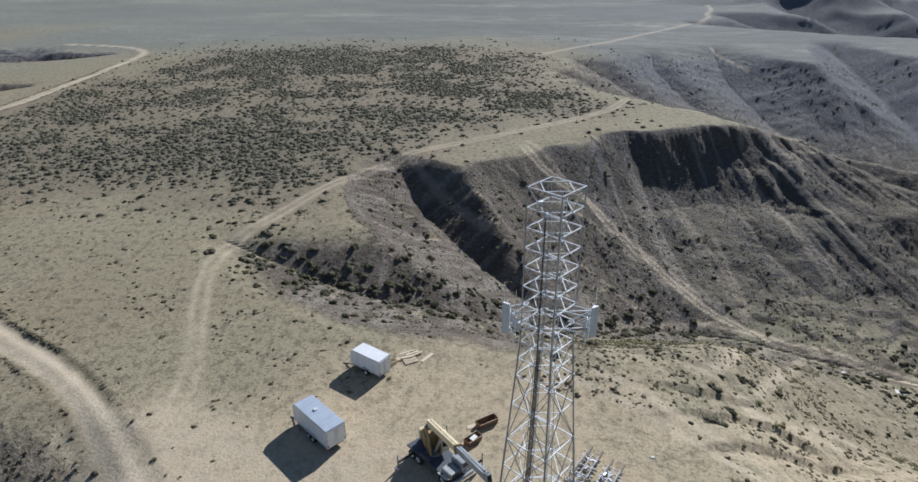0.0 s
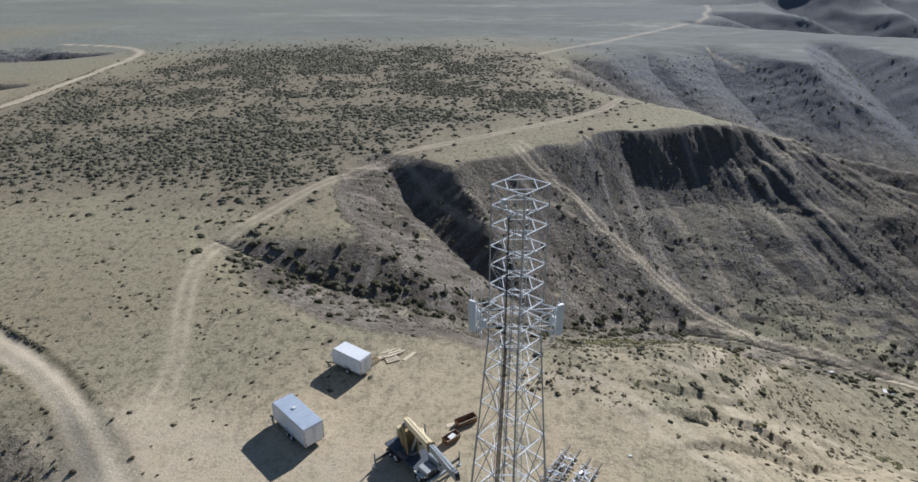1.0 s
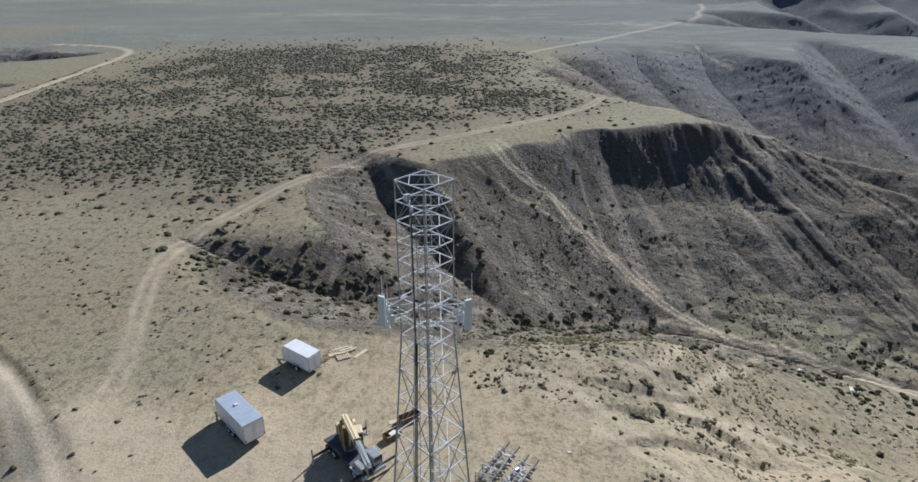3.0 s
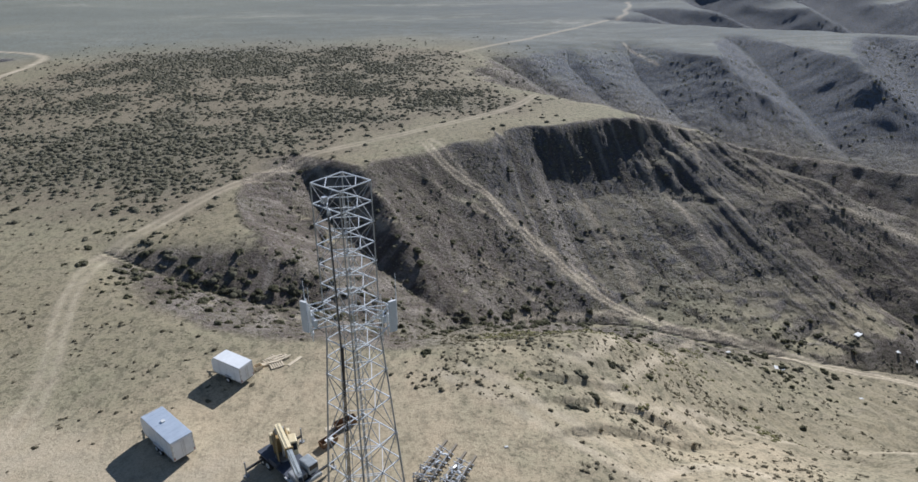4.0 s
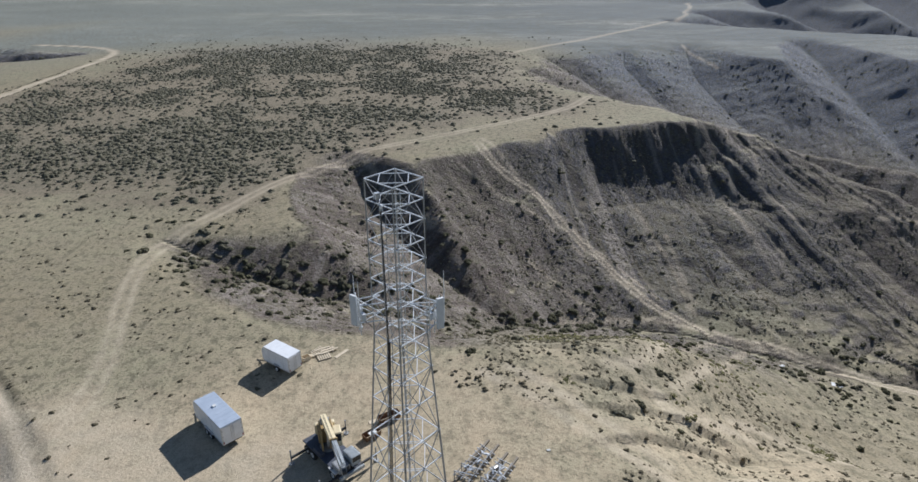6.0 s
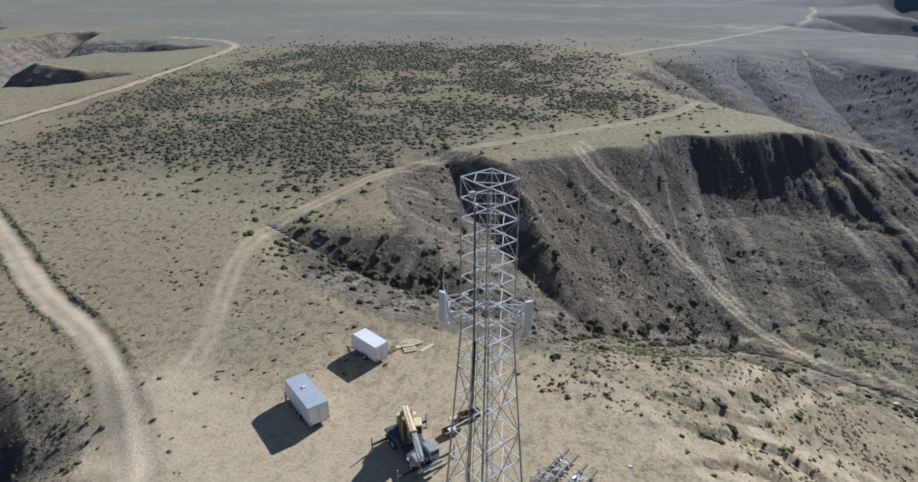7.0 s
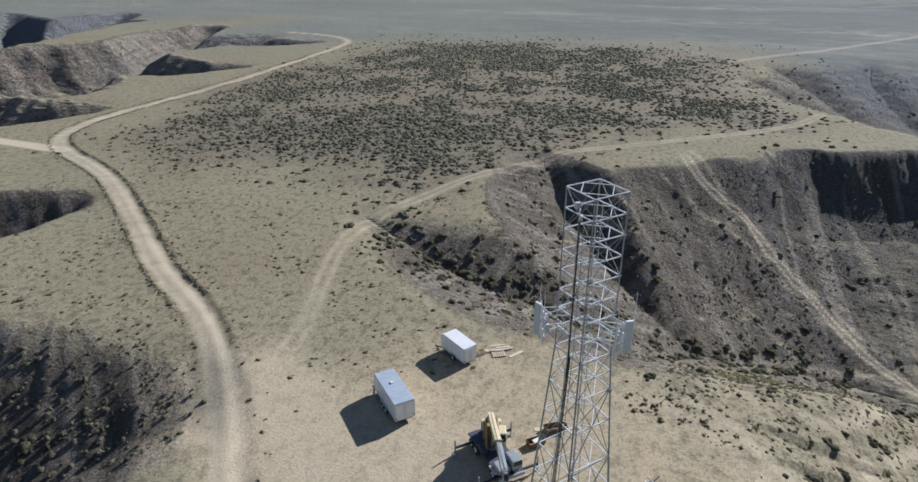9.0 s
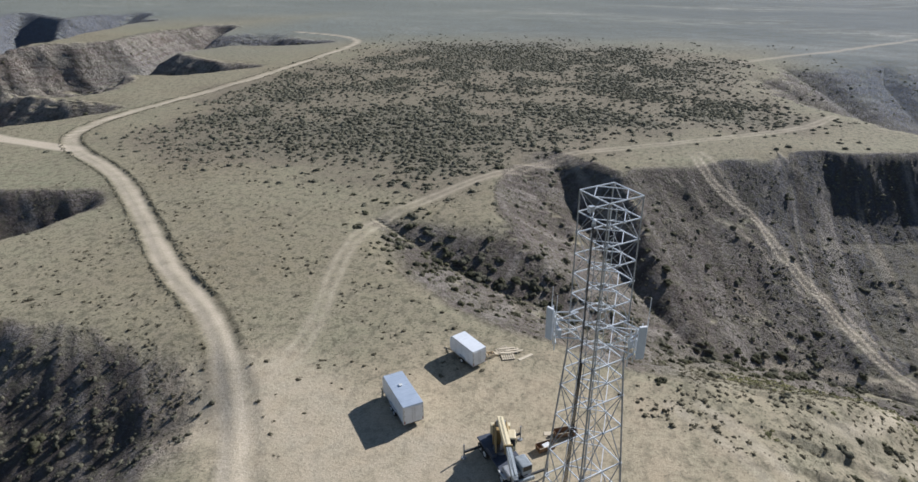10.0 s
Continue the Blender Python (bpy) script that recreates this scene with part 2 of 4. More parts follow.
def height(x, y, ribs=None):
    """The ground's height: a plateau cut by watercourses whose banks steepen towards the rim; ribs takes the wash lines down the banks."""
    shape = x.shape
    x, y = x.ravel(), y.ravel()
    far = np.hypot(x, y)
    z = 0.35 * fbm(x / 26, y / 26, 3, 3) * smoothstep(8, 45, np.hypot(x + 2, y - 48))
    z = z - 5.0 * smoothstep(330, 900, far) + 2.5 * fbm(x / 150, y / 150, 9, 3) * smoothstep(250, 600, far)
    z = z + 16 * smoothstep(330, 620, y + 0.4 * x) * smoothstep(120, 330, x) * (1 + fbm(x / 90, y / 90, 31, 3))
    wide, lumps = 1 + 0.13 * fbm(x / 19, y / 19, 5, 3), 0.55 * fbm(x / 7, y / 7, 21, 3)
    for left, right, rill, line in COURSES:
        lx, ly = [p[0] for p in line], [p[1] for p in line]
        k = np.nonzero((x > min(lx) - 95) & (x < max(lx) + 95) & (y > min(ly) - 95) & (y < max(ly) + 95))[0]
        if not len(k):
            continue
        d, side, run, (bed, width) = seg_field(x[k], y[k], line)
        e = (d * wide[k] + lumps[k] * smoothstep(2, 12, d)).clip(0)
        (px, py), (qx, qy) = line[0][:2], line[1][:2]
        length = math.hypot(qx - px, qy - py)
        ux, uy = (qx - px) / length, (qy - py) / length
        along, across = (x[k] - px) * ux + (y[k] - py) * uy, ux * (y[k] - py) - uy * (x[k] - px)
        fan = (np.arctan2(across, along) % (2 * np.pi)) - np.pi / 2
        # round the head of the course the one bank passes into the other
        turned = np.where((along < 0) & (run < 1e-6), np.clip(fan / np.pi, 0, 1), side <= 0)
        low, more, reach = [p + (q - p) * turned for p, q in zip(left, right)]
        reach = np.where(width > 0.5, width, reach)
        over = e - reach
        g = low * e + more * 0.5 * (over + np.sqrt(over * over + 14)) - more * 0.5 * (np.sqrt(reach * reach + 14) - reach)
        # wash lines run straight down the banks and fan out round the head
        course = np.where(along < 0, -18 * fan, np.where(across > 0, run, -18 * np.pi - run))
        if rill < 0:
            course = x[k] - (165 - y[k]) * (0.08 + 0.16 * smoothstep(55, 90, x[k]))
        broad = np.abs(fbm(course / 8 + 0.015 * e, e / 70, 7, 3))
        thin = np.abs(fbm(course / 2.6 + 0.02 * e, e / 45, 17, 2))
        g = g - abs(rill) * (1.3 * (0.4 - broad).clip(0) + (1.4 if rill < 0 else 0.9) * (0.35 - thin).clip(0)) * smoothstep(4, 16, d)
        if ribs is not None:
            ribs.ravel()[k] = np.where(bed + g < z[k], fbm(course / 1.5 + 0.03 * e, e / 40, 27, 3), ribs.ravel()[k])
        z[k] = smin(z[k], bed + g, 1.6)
    low = smoothstep(-0.8, -4.0, z)
    west = smoothstep(-130, -190, x)
    z = z + low * (0.35 * fbm(x / 4.5, y / 4.5, 51, 3) + 0.35 * fbm(x / 13, y / 13, 53, 2) + west * 2.8 * (0.35 - np.abs(fbm(x / 11, y / 11, 55, 3)))) * smoothstep(600, 300, far)
    for drop, line in LEDGES:
        k = np.nonzero((np.abs(x - line[0][0]) < 25) & (np.abs(y - line[0][1]) < 25))[0]
        if len(k):
            d, side, run, _ = seg_field(x[k], y[k], line)
            z[k] -= drop * np.where(side < 0, smoothstep(0, 0.6, d) * np.exp(-d / 3.2), 0)
    k = np.nonzero((x < 0) & (far < 420))[0]
    if len(k):
        d = near(x[k], y[k], MAIN_ROAD)
        flank = smoothstep(0.0, 1.0, d) * (1 - smoothstep(1.9, 2.8, d))
        z[k] += 0.28 * smoothstep(44, 60, y[k]) * np.exp(-((d - 2.35) / 0.5) ** 2) * (0.6 + 0.8 * fbm(x[k] / 3, y[k] / 3, 61, 2)) - 0.12 * flank
    return z.reshape(shape)


def height_at(x, y):
    return float(height(np.array([float(x)]), np.array([float(y)]))[0])


def axis(core0, core1, step, lo, hi, grow, grow_low):
    vals = list(np.arange(core0, core1 + step / 2, step))
    s, v = step, vals[-1]
    while v < hi:
        s *= grow
        v += s
        vals.append(v)
    s, v, head = step, core0, []
    while v > lo:
        s *= grow_low
        v -= s
        head.append(v)
    return np.array(head[::-1] + vals)


def inside(x, y, poly):
    res = np.zeros(x.shape, bool)
    for (x0, y0), (x1, y1) in zip(poly, poly[1:] + poly[:1]):
        cut = (y0 > y) != (y1 > y)
        res ^= cut & (x < (x1 - x0) * (y - y0) / (y1 - y0 + 1e-9) + x0)
    return res


SAGE_FLAT = [(-111, 124), (-130, 164), (-129, 265), (-102, 312), (-40, 322), (10, 312), (34, 285), (22, 262), (20, 232), (40, 197), (8, 170), (-18, 148), (-26, 138), (-40, 112), (-66, 124)]


def sage_cover(x, y):
    """How thickly sagebrush stands: dense in the middle of the flat, thinning out over its ragged edge."""
    cover = np.zeros(x.shape)
    k = (x > -175) & (x < 85) & (y > 70) & (y < 365)
    x, y = x[k], y[k]
    wx, wy = x + 13 * fbm(x / 13, y / 13, 77, 4), y + 16 * fbm(x / 17, y / 17, 79, 4)
    d = seg_field(wx, wy, SAGE_FLAT + SAGE_FLAT[:1])[0]
    d = np.where(inside(wx, wy, SAGE_FLAT), d, -d)
    patch = fbm(x / 14, y / 14, 71, 3) + 0.5 * fbm(x / 45, y / 45, 73, 2)
    cover[k] = smoothstep(-20, 22, d) * (0.3 + 0.7 * smoothstep(-0.5, 0.2, patch))
    return cover


def build_ground():
    xs, ys = axis(-55, 108, 0.5, -5200, 5200, 1.016, 1.011), axis(34, 176, 0.5, -400, 5200, 1.013, 1.03)
    gx, gy = np.meshgrid(xs, ys)
    ribs = np.zeros(gx.shape)
    gz = height(gx, gy, ribs)
    ny, nx = gx.shape
    co = np.stack([gx, gy, gz], -1).reshape(-1, 3)
    i = (np.arange(ny - 1)[:, None] * nx + np.arange(nx - 1)[None]).ravel()
    faces = np.stack([i, i + 1, i + nx + 1, i + nx], -1)
    me = bpy.data.meshes.new("ground")
    me.vertices.add(len(co))
    me.vertices.foreach_set("co", co.astype(np.float32).ravel())
    me.loops.add(faces.size)
    me.loops.foreach_set("vertex_index", faces.astype(np.int32).ravel())
    me.polygons.add(len(faces))
    me.polygons.foreach_set("loop_start", np.arange(0, faces.size, 4, dtype=np.int32))
    me.update(calc_edges=True)
    me.polygons.foreach_set("use_smooth", np.ones(len(faces), bool))
    wob = fbm(gx / 5, gy / 5, 40, 3)
    soft = fbm(gx / 1.7, gy / 1.7, 44, 3)
    d = near(gx, gy, MAIN_ROAD) + 0.35 * wob
    road = (1 - smoothstep(1.35, 1.9, d)) * (0.8 + 0.35 * soft) * (0.74 + 0.4 * np.exp(-((d - 0.85) / 0.35) ** 2))
    left = np.zeros(gx.shape, bool)
    k = d < 16
    left[k] = seg_field(gx[k], gy[k], MAIN_ROAD)[1] > 0
    verge = 0.85 * np.exp(-((d - 2.3) / 0.3) ** 2) * np.where(left, smoothstep(38, 46, gy), smoothstep(54, 58, gy)) * smoothstep(-0.6, 0.2, soft)
    d = near(gx, gy, BRANCH_ROAD) + 0.35 * wob
    road = np.maximum(road, 1 - smoothstep(1.6, 2.4, d))
    d = near(gx, gy, TRACK) + 0.25 * wob
    ruts = np.exp(-((d - 0.85) / 0.45) ** 2)
    road = np.maximum(road, (0.6 * ruts + 0.2 * (1 - smoothstep(0.8, 1.9, d))) * (0.75 + 0.5 * soft) * 0.78)
    road = np.maximum(road, 0.42 * (1 - smoothstep(0.8, 2.4, near(gx, gy, FAR_TRACK) + wob)))
    d = near(gx, gy, CANYON_ROAD) + 0.3 * wob
    road = np.maximum(road, (0.95 * np.exp(-((d - 0.8) / 0.28) ** 2) + 0.24 * (1 - smoothstep(0.7, 1.4, d))) * (0.85 + 0.3 * soft) * smoothstep(158, 148, gy))
    for line in SIDE_TRACKS:
        d = near(gx, gy, line) + 0.4 * wob
        road = np.maximum(road, 0.55 * (1 - smoothstep(0.4, 1.3, d)) * (0.75 + 0.5 * soft))
    for line in RILL_PATHS:
        d = near(gx, gy, line) + 0.3 * wob
        road = np.maximum(road, 0.42 * (1 - smoothstep(0.2, 0.9, d)) * (0.8 + 0.5 * soft))
    pad = 1 - smoothstep(0.55, 1.15, np.hypot((gx - 0) / 30, (gy - 45) / 24) + 0.16 * wob + 0.1 * soft)
    mouth = 1 - smoothstep(3, 13, seg_field(gx, gy, [(-32, 47), (-18, 43), (-4, 40), (10, 40)])[0] + 3 * wob)
    shoulder = 1 - smoothstep(0.45, 1.15, np.hypot((gx - 40) / 17, (gy - 50) / 14) + 0.3 * wob)
    pad = np.maximum(np.maximum(pad, mouth), 0.7 * shoulder)
    road = np.maximum(road, 0.55 * mouth * (1 - smoothstep(-8, 8, gx)) * (0.7 + 0.5 * soft))
    sage = sage_cover(gx, gy)
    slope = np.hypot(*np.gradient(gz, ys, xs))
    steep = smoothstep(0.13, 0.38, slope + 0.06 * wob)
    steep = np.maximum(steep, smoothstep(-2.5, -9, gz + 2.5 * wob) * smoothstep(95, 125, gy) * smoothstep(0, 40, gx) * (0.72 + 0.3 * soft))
    steep = steep * smoothstep(3.0, 5.5, near(gx, gy, MAIN_ROAD))
    steep = steep * (1 - 0.85 * smoothstep(98, 80, gy) * smoothstep(6, 22, gx))
    # The last mask grows with distance and places the painted haze.
    for name, v in (("ribs", 0.5 + 0.5 * ribs), ("road", road), ("pad", pad), ("steep", steep), ("verge", verge), ("sage", sage), ("pale", smoothstep(-140, -185, gx)), ("meadow", smoothstep(150, -200, gx)), ("dark_bank", smoothstep(16, 40, gx + 0.45 * (gy - 130) + 5 * wob) * smoothstep(180, 160, gy) * smoothstep(88, 112, gy + 4 * wob) * smoothstep(108, 82, gx)), ("hazy_plain", np.maximum(smoothstep(400, 520, np.hypot(gx, gy)), smoothstep(-280, -200, gx)) * smoothstep(285, 380, np.hypot(gx, gy) + 75 * smoothstep(30, 80, gx) + 22 * fbm(gx / 40, gy / 40, 57, 3)))):
        a = me.attributes.new(name, "FLOAT", "POINT")
        a.data.foreach_set("value", np.clip(v, 0, 1).astype(np.float32).ravel())
    me.materials.append(GROUND)
    ob = new("ground", me)
    return tagged(ob, "dry grassy plateau cut by eroded gullies and dirt roads", "ground", kind="structure")


def ground_material():
    k = Mat("dry_ground", 0.95)
    k.b.inputs["Specular IOR Level"].default_value = 0.12
    big = k.noise(0.02, 6, 0.6, True)
    far = k.noise(0.014, 7, 0.62, True, (0.4, 1.0, 1.0))
    mid = k.noise(0.30, 6, 0.65, True)
    tuft = k.noise(0.85, 6, 0.72, True, (1.0, 0.75, 1.0))
    speck = k.noise(2.6, 5, 0.75, True)
    fine = k.noise(6.0, 4, 0.7, True)
    grass = k.ramp(big, [(0.38, (0.32, 0.268, 0.172)), (0.5, (0.345, 0.302, 0.196)), (0.64, (0.318, 0.30, 0.19))])
    grass = k.mix(k.ramp(mid, [(0.38, 0.7), (0.56, 0.0)]), grass, (0.33, 0.278, 0.19))
    grass = k.mix(k.ramp(k.attr("sage"), [(0.03, 0.0), (0.3, 0.75)]), grass, k.mix(tuft, (0.20, 0.158, 0.115), (0.30, 0.245, 0.175)))
    grass = k.mix(k.ramp(k.attr("sage"), [(0.35, 0.0), (0.95, 0.7)]), grass, (0.172, 0.16, 0.12))
    # Blue-grey distance haze is painted into these far colours.
    hazy_plain = k.ramp(far, [(0.36, (0.115, 0.138, 0.152)), (0.48, (0.18, 0.20, 0.205)), (0.58, (0.26, 0.268, 0.25)), (0.66, (0.46, 0.44, 0.385))])
    hazy_plain = k.mix(k.ramp(k.noise(0.12, 6, 0.7, True, (0.5, 1.0, 1.0)), [(0.42, 0.7), (0.6, 0.0)]), hazy_plain, (0.09, 0.105, 0.10))
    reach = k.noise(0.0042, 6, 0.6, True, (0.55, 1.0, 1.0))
    hazy_plain = k.mix(k.ramp(reach, [(0.42, 0.75), (0.53, 0.0)]), hazy_plain, (0.105, 0.128, 0.145))
    hazy_plain = k.mix(k.ramp(reach, [(0.57, 0.0), (0.64, 0.55)]), hazy_plain, (0.30, 0.30, 0.275))
    hazy_plain = k.mix(k.math("MULTIPLY", k.attr("meadow"), 0.45), hazy_plain, (0.37, 0.38, 0.31))
    grass = k.mix(k.attr("hazy_plain"), grass, hazy_plain)
    soil = k.ramp(mid, [(0.3, (0.51, 0.405, 0.27)), (0.7, (0.60, 0.49, 0.335))])
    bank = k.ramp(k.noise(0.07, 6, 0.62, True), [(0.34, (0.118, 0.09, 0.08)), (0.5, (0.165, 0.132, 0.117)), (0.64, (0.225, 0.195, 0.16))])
    bank = k.mix(k.ramp(k.noise(0.9, 5, 0.72, True), [(0.45, 0.0), (0.62, 0.5)]), bank, (0.31, 0.27, 0.235))
    strata = k.ramp(k.noise(0.35, 5, 0.6, True, (0.12, 0.12, 2.2)), [(0.36, (0.26, 0.19, 0.16)), (0.48, (0.38, 0.31, 0.26)), (0.58, (0.47, 0.42, 0.33)), (0.68, (0.33, 0.26, 0.22))])
    bank = k.mix(k.math("MULTIPLY", k.attr("pale"), 0.85), bank, strata)
    # Part of the great bank is coloured darker and bluer.
    bank = k.mix(k.math("MULTIPLY", k.attr("dark_bank"), 0.95), bank, k.ramp(k.noise(0.25, 6, 0.7, True), [(0.36, (0.068, 0.068, 0.08)), (0.66, (0.13, 0.127, 0.142))]))
    rib = k.attr("ribs")
    bank = k.mix(k.ramp(rib, [(0.56, 0.0), (0.72, 0.75)]), bank, (0.33, 0.285, 0.245))
    bank = k.mix(k.ramp(rib, [(0.30, 0.7), (0.44, 0.0)]), bank, (0.085, 0.068, 0.06))
    # Far banks are blued likewise, haze put into their base colour.
    bank = k.mix(k.math("MULTIPLY", k.attr("hazy_plain"), 0.85), bank, (0.15, 0.175, 0.225))
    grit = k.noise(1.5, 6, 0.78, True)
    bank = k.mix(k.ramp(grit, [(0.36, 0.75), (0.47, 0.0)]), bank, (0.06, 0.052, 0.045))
    bank = k.mix(k.ramp(grit, [(0.55, 0.0), (0.66, 0.6)]), bank, (0.32, 0.28, 0.24))
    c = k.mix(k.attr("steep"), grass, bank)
    padf = k.math("MULTIPLY", k.attr("pad"), k.ramp(mid, [(0.36, 1.0), (0.66, 0.45)]))
    c = k.mix(padf, c, soil)
    keep = k.ramp(padf, [(0.1, 1.0), (0.9, 0.5)])
    weeds = k.math("MULTIPLY", k.ramp(tuft, [(0.49, 0.0), (0.60, 0.75)]), keep)
    c = k.mix(weeds, c, (0.15, 0.135, 0.09))
    spots = k.math("MULTIPLY", k.ramp(speck, [(0.53, 0.0), (0.63, 0.9)]), keep)
    c = k.mix(spots, c, (0.105, 0.095, 0.06))
    c = k.mix(k.ramp(speck, [(0.30, 0.55), (0.42, 0.0)]), c, (0.50, 0.43, 0.32))
    c = k.mix(k.attr("verge"), c, (0.09, 0.075, 0.045))
    c = k.mix(k.attr("road"), c, k.mix(mid, (0.56, 0.46, 0.33), (0.66, 0.56, 0.42)))
    c = k.mix(k.ramp(fine, [(0.35, 0.35), (0.55, 0.0)]), c, (0.14, 0.115, 0.08))
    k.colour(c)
    h = k.math("ADD", k.math("MULTIPLY", speck, 0.42), k.math("MULTIPLY", fine, 0.06))
    rocky = k.math("MULTIPLY", k.noise(1.1, 6, 0.72, True), k.math("MULTIPLY", k.attr("steep"), 4.5))
    crags = k.math("MULTIPLY", k.noise(0.3, 6, 0.7, True, (1.0, 1.0, 0.5)), k.math("MULTIPLY", k.attr("pale"), k.math("MULTIPLY", k.attr("steep"), 11.0)))
    k.bump(k.math("ADD", k.math("ADD", h, rocky), crags), 0.75, 0.28)
    return k.m


GROUND = ground_material()
ground = build_ground()


# ---- scrub ----
def leaf_cloud(name, centres, radii, flats, leaves, size, mat, rng, rings=(4, 38, 68), seg=7):
    """One mesh of many low bushes, each an uneven dome of foliage with small leaf sprays standing out of it."""
    n = len(centres)
    # the domes
    el = np.radians(np.array(list(np.repeat(rings, seg)) + [90.0]))
    az = np.concatenate([(np.arange(seg) + 0.5 * k) * 2 * np.pi / seg for k in range(len(rings))] + [np.zeros(1)])
    unit = np.stack([np.cos(el) * np.cos(az), np.cos(el) * np.sin(az), np.sin(el)], -1)
    m = len(unit)
    turn = rng.uniform(0, 6.28, n)[:, None]
    stretch = rng.uniform(0.75, 1.3, n)[:, None]
    jit = rng.uniform(0.62, 1.22, (n, m)) * radii[:, None]
    ux, uy = unit[None, :, 0] * stretch, unit[None, :, 1] / stretch
    dome = np.stack([(ux * np.cos(turn) - uy * np.sin(turn)) * jit, (ux * np.sin(turn) + uy * np.cos(turn)) * jit, unit[None, :, 2] * jit * flats[:, None]], -1) + centres[:, None, :]
    loops, sizes = [], []
    for k in range(len(rings) - 1):
        for i in range(seg):
            j = (i + 1) % seg
            loops += [k * seg + i, k * seg + j, (k + 1) * seg + i, k * seg + j, (k + 1) * seg + j, (k + 1) * seg + i]
            sizes += [3, 3]
    last = (len(rings) - 1) * seg
    for i in range(seg):
        loops += [last + i, last + (i + 1) % seg, m - 1]
        sizes.append(3)
    loops = (np.array(loops)[None] + m * np.arange(n)[:, None]).ravel()
    sizes = np.tile(np.array(sizes), n)
    # the sprays
    c, r, f = np.repeat(centres, leaves, 0), np.repeat(radii, leaves), np.repeat(flats, leaves)
    d = rng.normal(size=(n * leaves, 3))
    d /= np.linalg.norm(d, axis=1)[:, None]
    d[:, 2] = np.abs(d[:, 2])
    out = 0.95 + 0.18 * rng.normal(size=n * leaves)
    p = c + d * (r * out)[:, None] * np.stack([np.ones_like(f), np.ones_like(f), f], -1)
    u = rng.normal(size=(n * leaves, 3))
    u /= np.linalg.norm(u, axis=1)[:, None]
    w = rng.normal(size=(n * leaves, 3))
    w -= u * (u * w).sum(1)[:, None]
    w /= np.linalg.norm(w, axis=1)[:, None]
    s = (r * size * rng.uniform(0.6, 1.3, n * leaves))[:, None]
    quad = np.stack([p - u * s, p + w * s * 0.6, p + u * s, p - w * s * 0.6], 1).reshape(-1, 3)
    co = np.concatenate([dome.reshape(-1, 3), quad])
    loops = np.concatenate([loops, n * m + np.arange(len(quad))])
    sizes = np.concatenate([sizes, np.full(len(quad) // 4, 4)])
    me = bpy.data.meshes.new(name)
    me.vertices.add(len(co))
    me.vertices.foreach_set("co", co.astype(np.float32).ravel())
    me.loops.add(len(loops))
    me.loops.foreach_set("vertex_index", loops.astype(np.int32))
    me.polygons.add(len(sizes))
    me.polygons.foreach_set("loop_start", (np.cumsum(sizes) - sizes).astype(np.int32))
    me.update(calc_edges=True)
    me.materials.append(mat)
    return me


def leaf_material(name, a, b):
    k = Mat(name, 0.9)
    k.b.inputs["Specular IOR Level"].default_value = 0.1
    g = k.node("ShaderNodeNewGeometry")
    c = k.ramp(g.outputs["Random Per Island"], [(0.0, a), (1.0, b)])
    k.colour(k.mix(k.ramp(k.noise(3.0, 4, 0.7, True), [(0.42, 0.0), (0.65, 0.8)]), c, (0.16, 0.145, 0.105)))
    k.bump(k.noise(7.0, 4, 0.75, True), 1.0, 0.2)
    thin = k.node("ShaderNodeBsdfTranslucent")
    k.link(c, thin.inputs["Color"])
    both = k.node("ShaderNodeMixShader", Fac=0.38)
    k.link(k.b.outputs[0], both.inputs[1])
    k.link(thin.outputs[0], both.inputs[2])
    k.link(both.outputs[0], k.t.nodes["Material Output"].inputs["Surface"])
    return k.m


SAGE = leaf_material("sage_leaves", (0.17, 0.162, 0.112), (0.33, 0.308, 0.22))
GREEN = leaf_material("green_scrub_leaves", (0.10, 0.10, 0.06), (0.21, 0.20, 0.115))
OLIVE = leaf_material("olive_grass", (0.20, 0.20, 0.085), (0.36, 0.33, 0.16))
STRAW = leaf_material("straw_tufts", (0.16, 0.14, 0.09), (0.30, 0.26, 0.175))


def clear_of_roads(x, y, gap):
    ok = np.ones(x.shape, bool)
    for line in (MAIN_ROAD, TRACK, CANYON_ROAD, BRANCH_ROAD):
        ok &= seg_field(x, y, line)[0] > gap
    return ok & (np.hypot((x - 0) / 24, (y - 46) / 12) > 1)


def scatter(rng, x0, x1, y0, y1, count, keep):
    x, y = rng.uniform(x0, x1, count), rng.uniform(y0, y1, count)
    k = keep(x, y) > rng.uniform(0, 1, count)
    x, y = x[k], y[k]
    k = clear_of_roads(x, y, 1.9)
    return x[k], y[k]


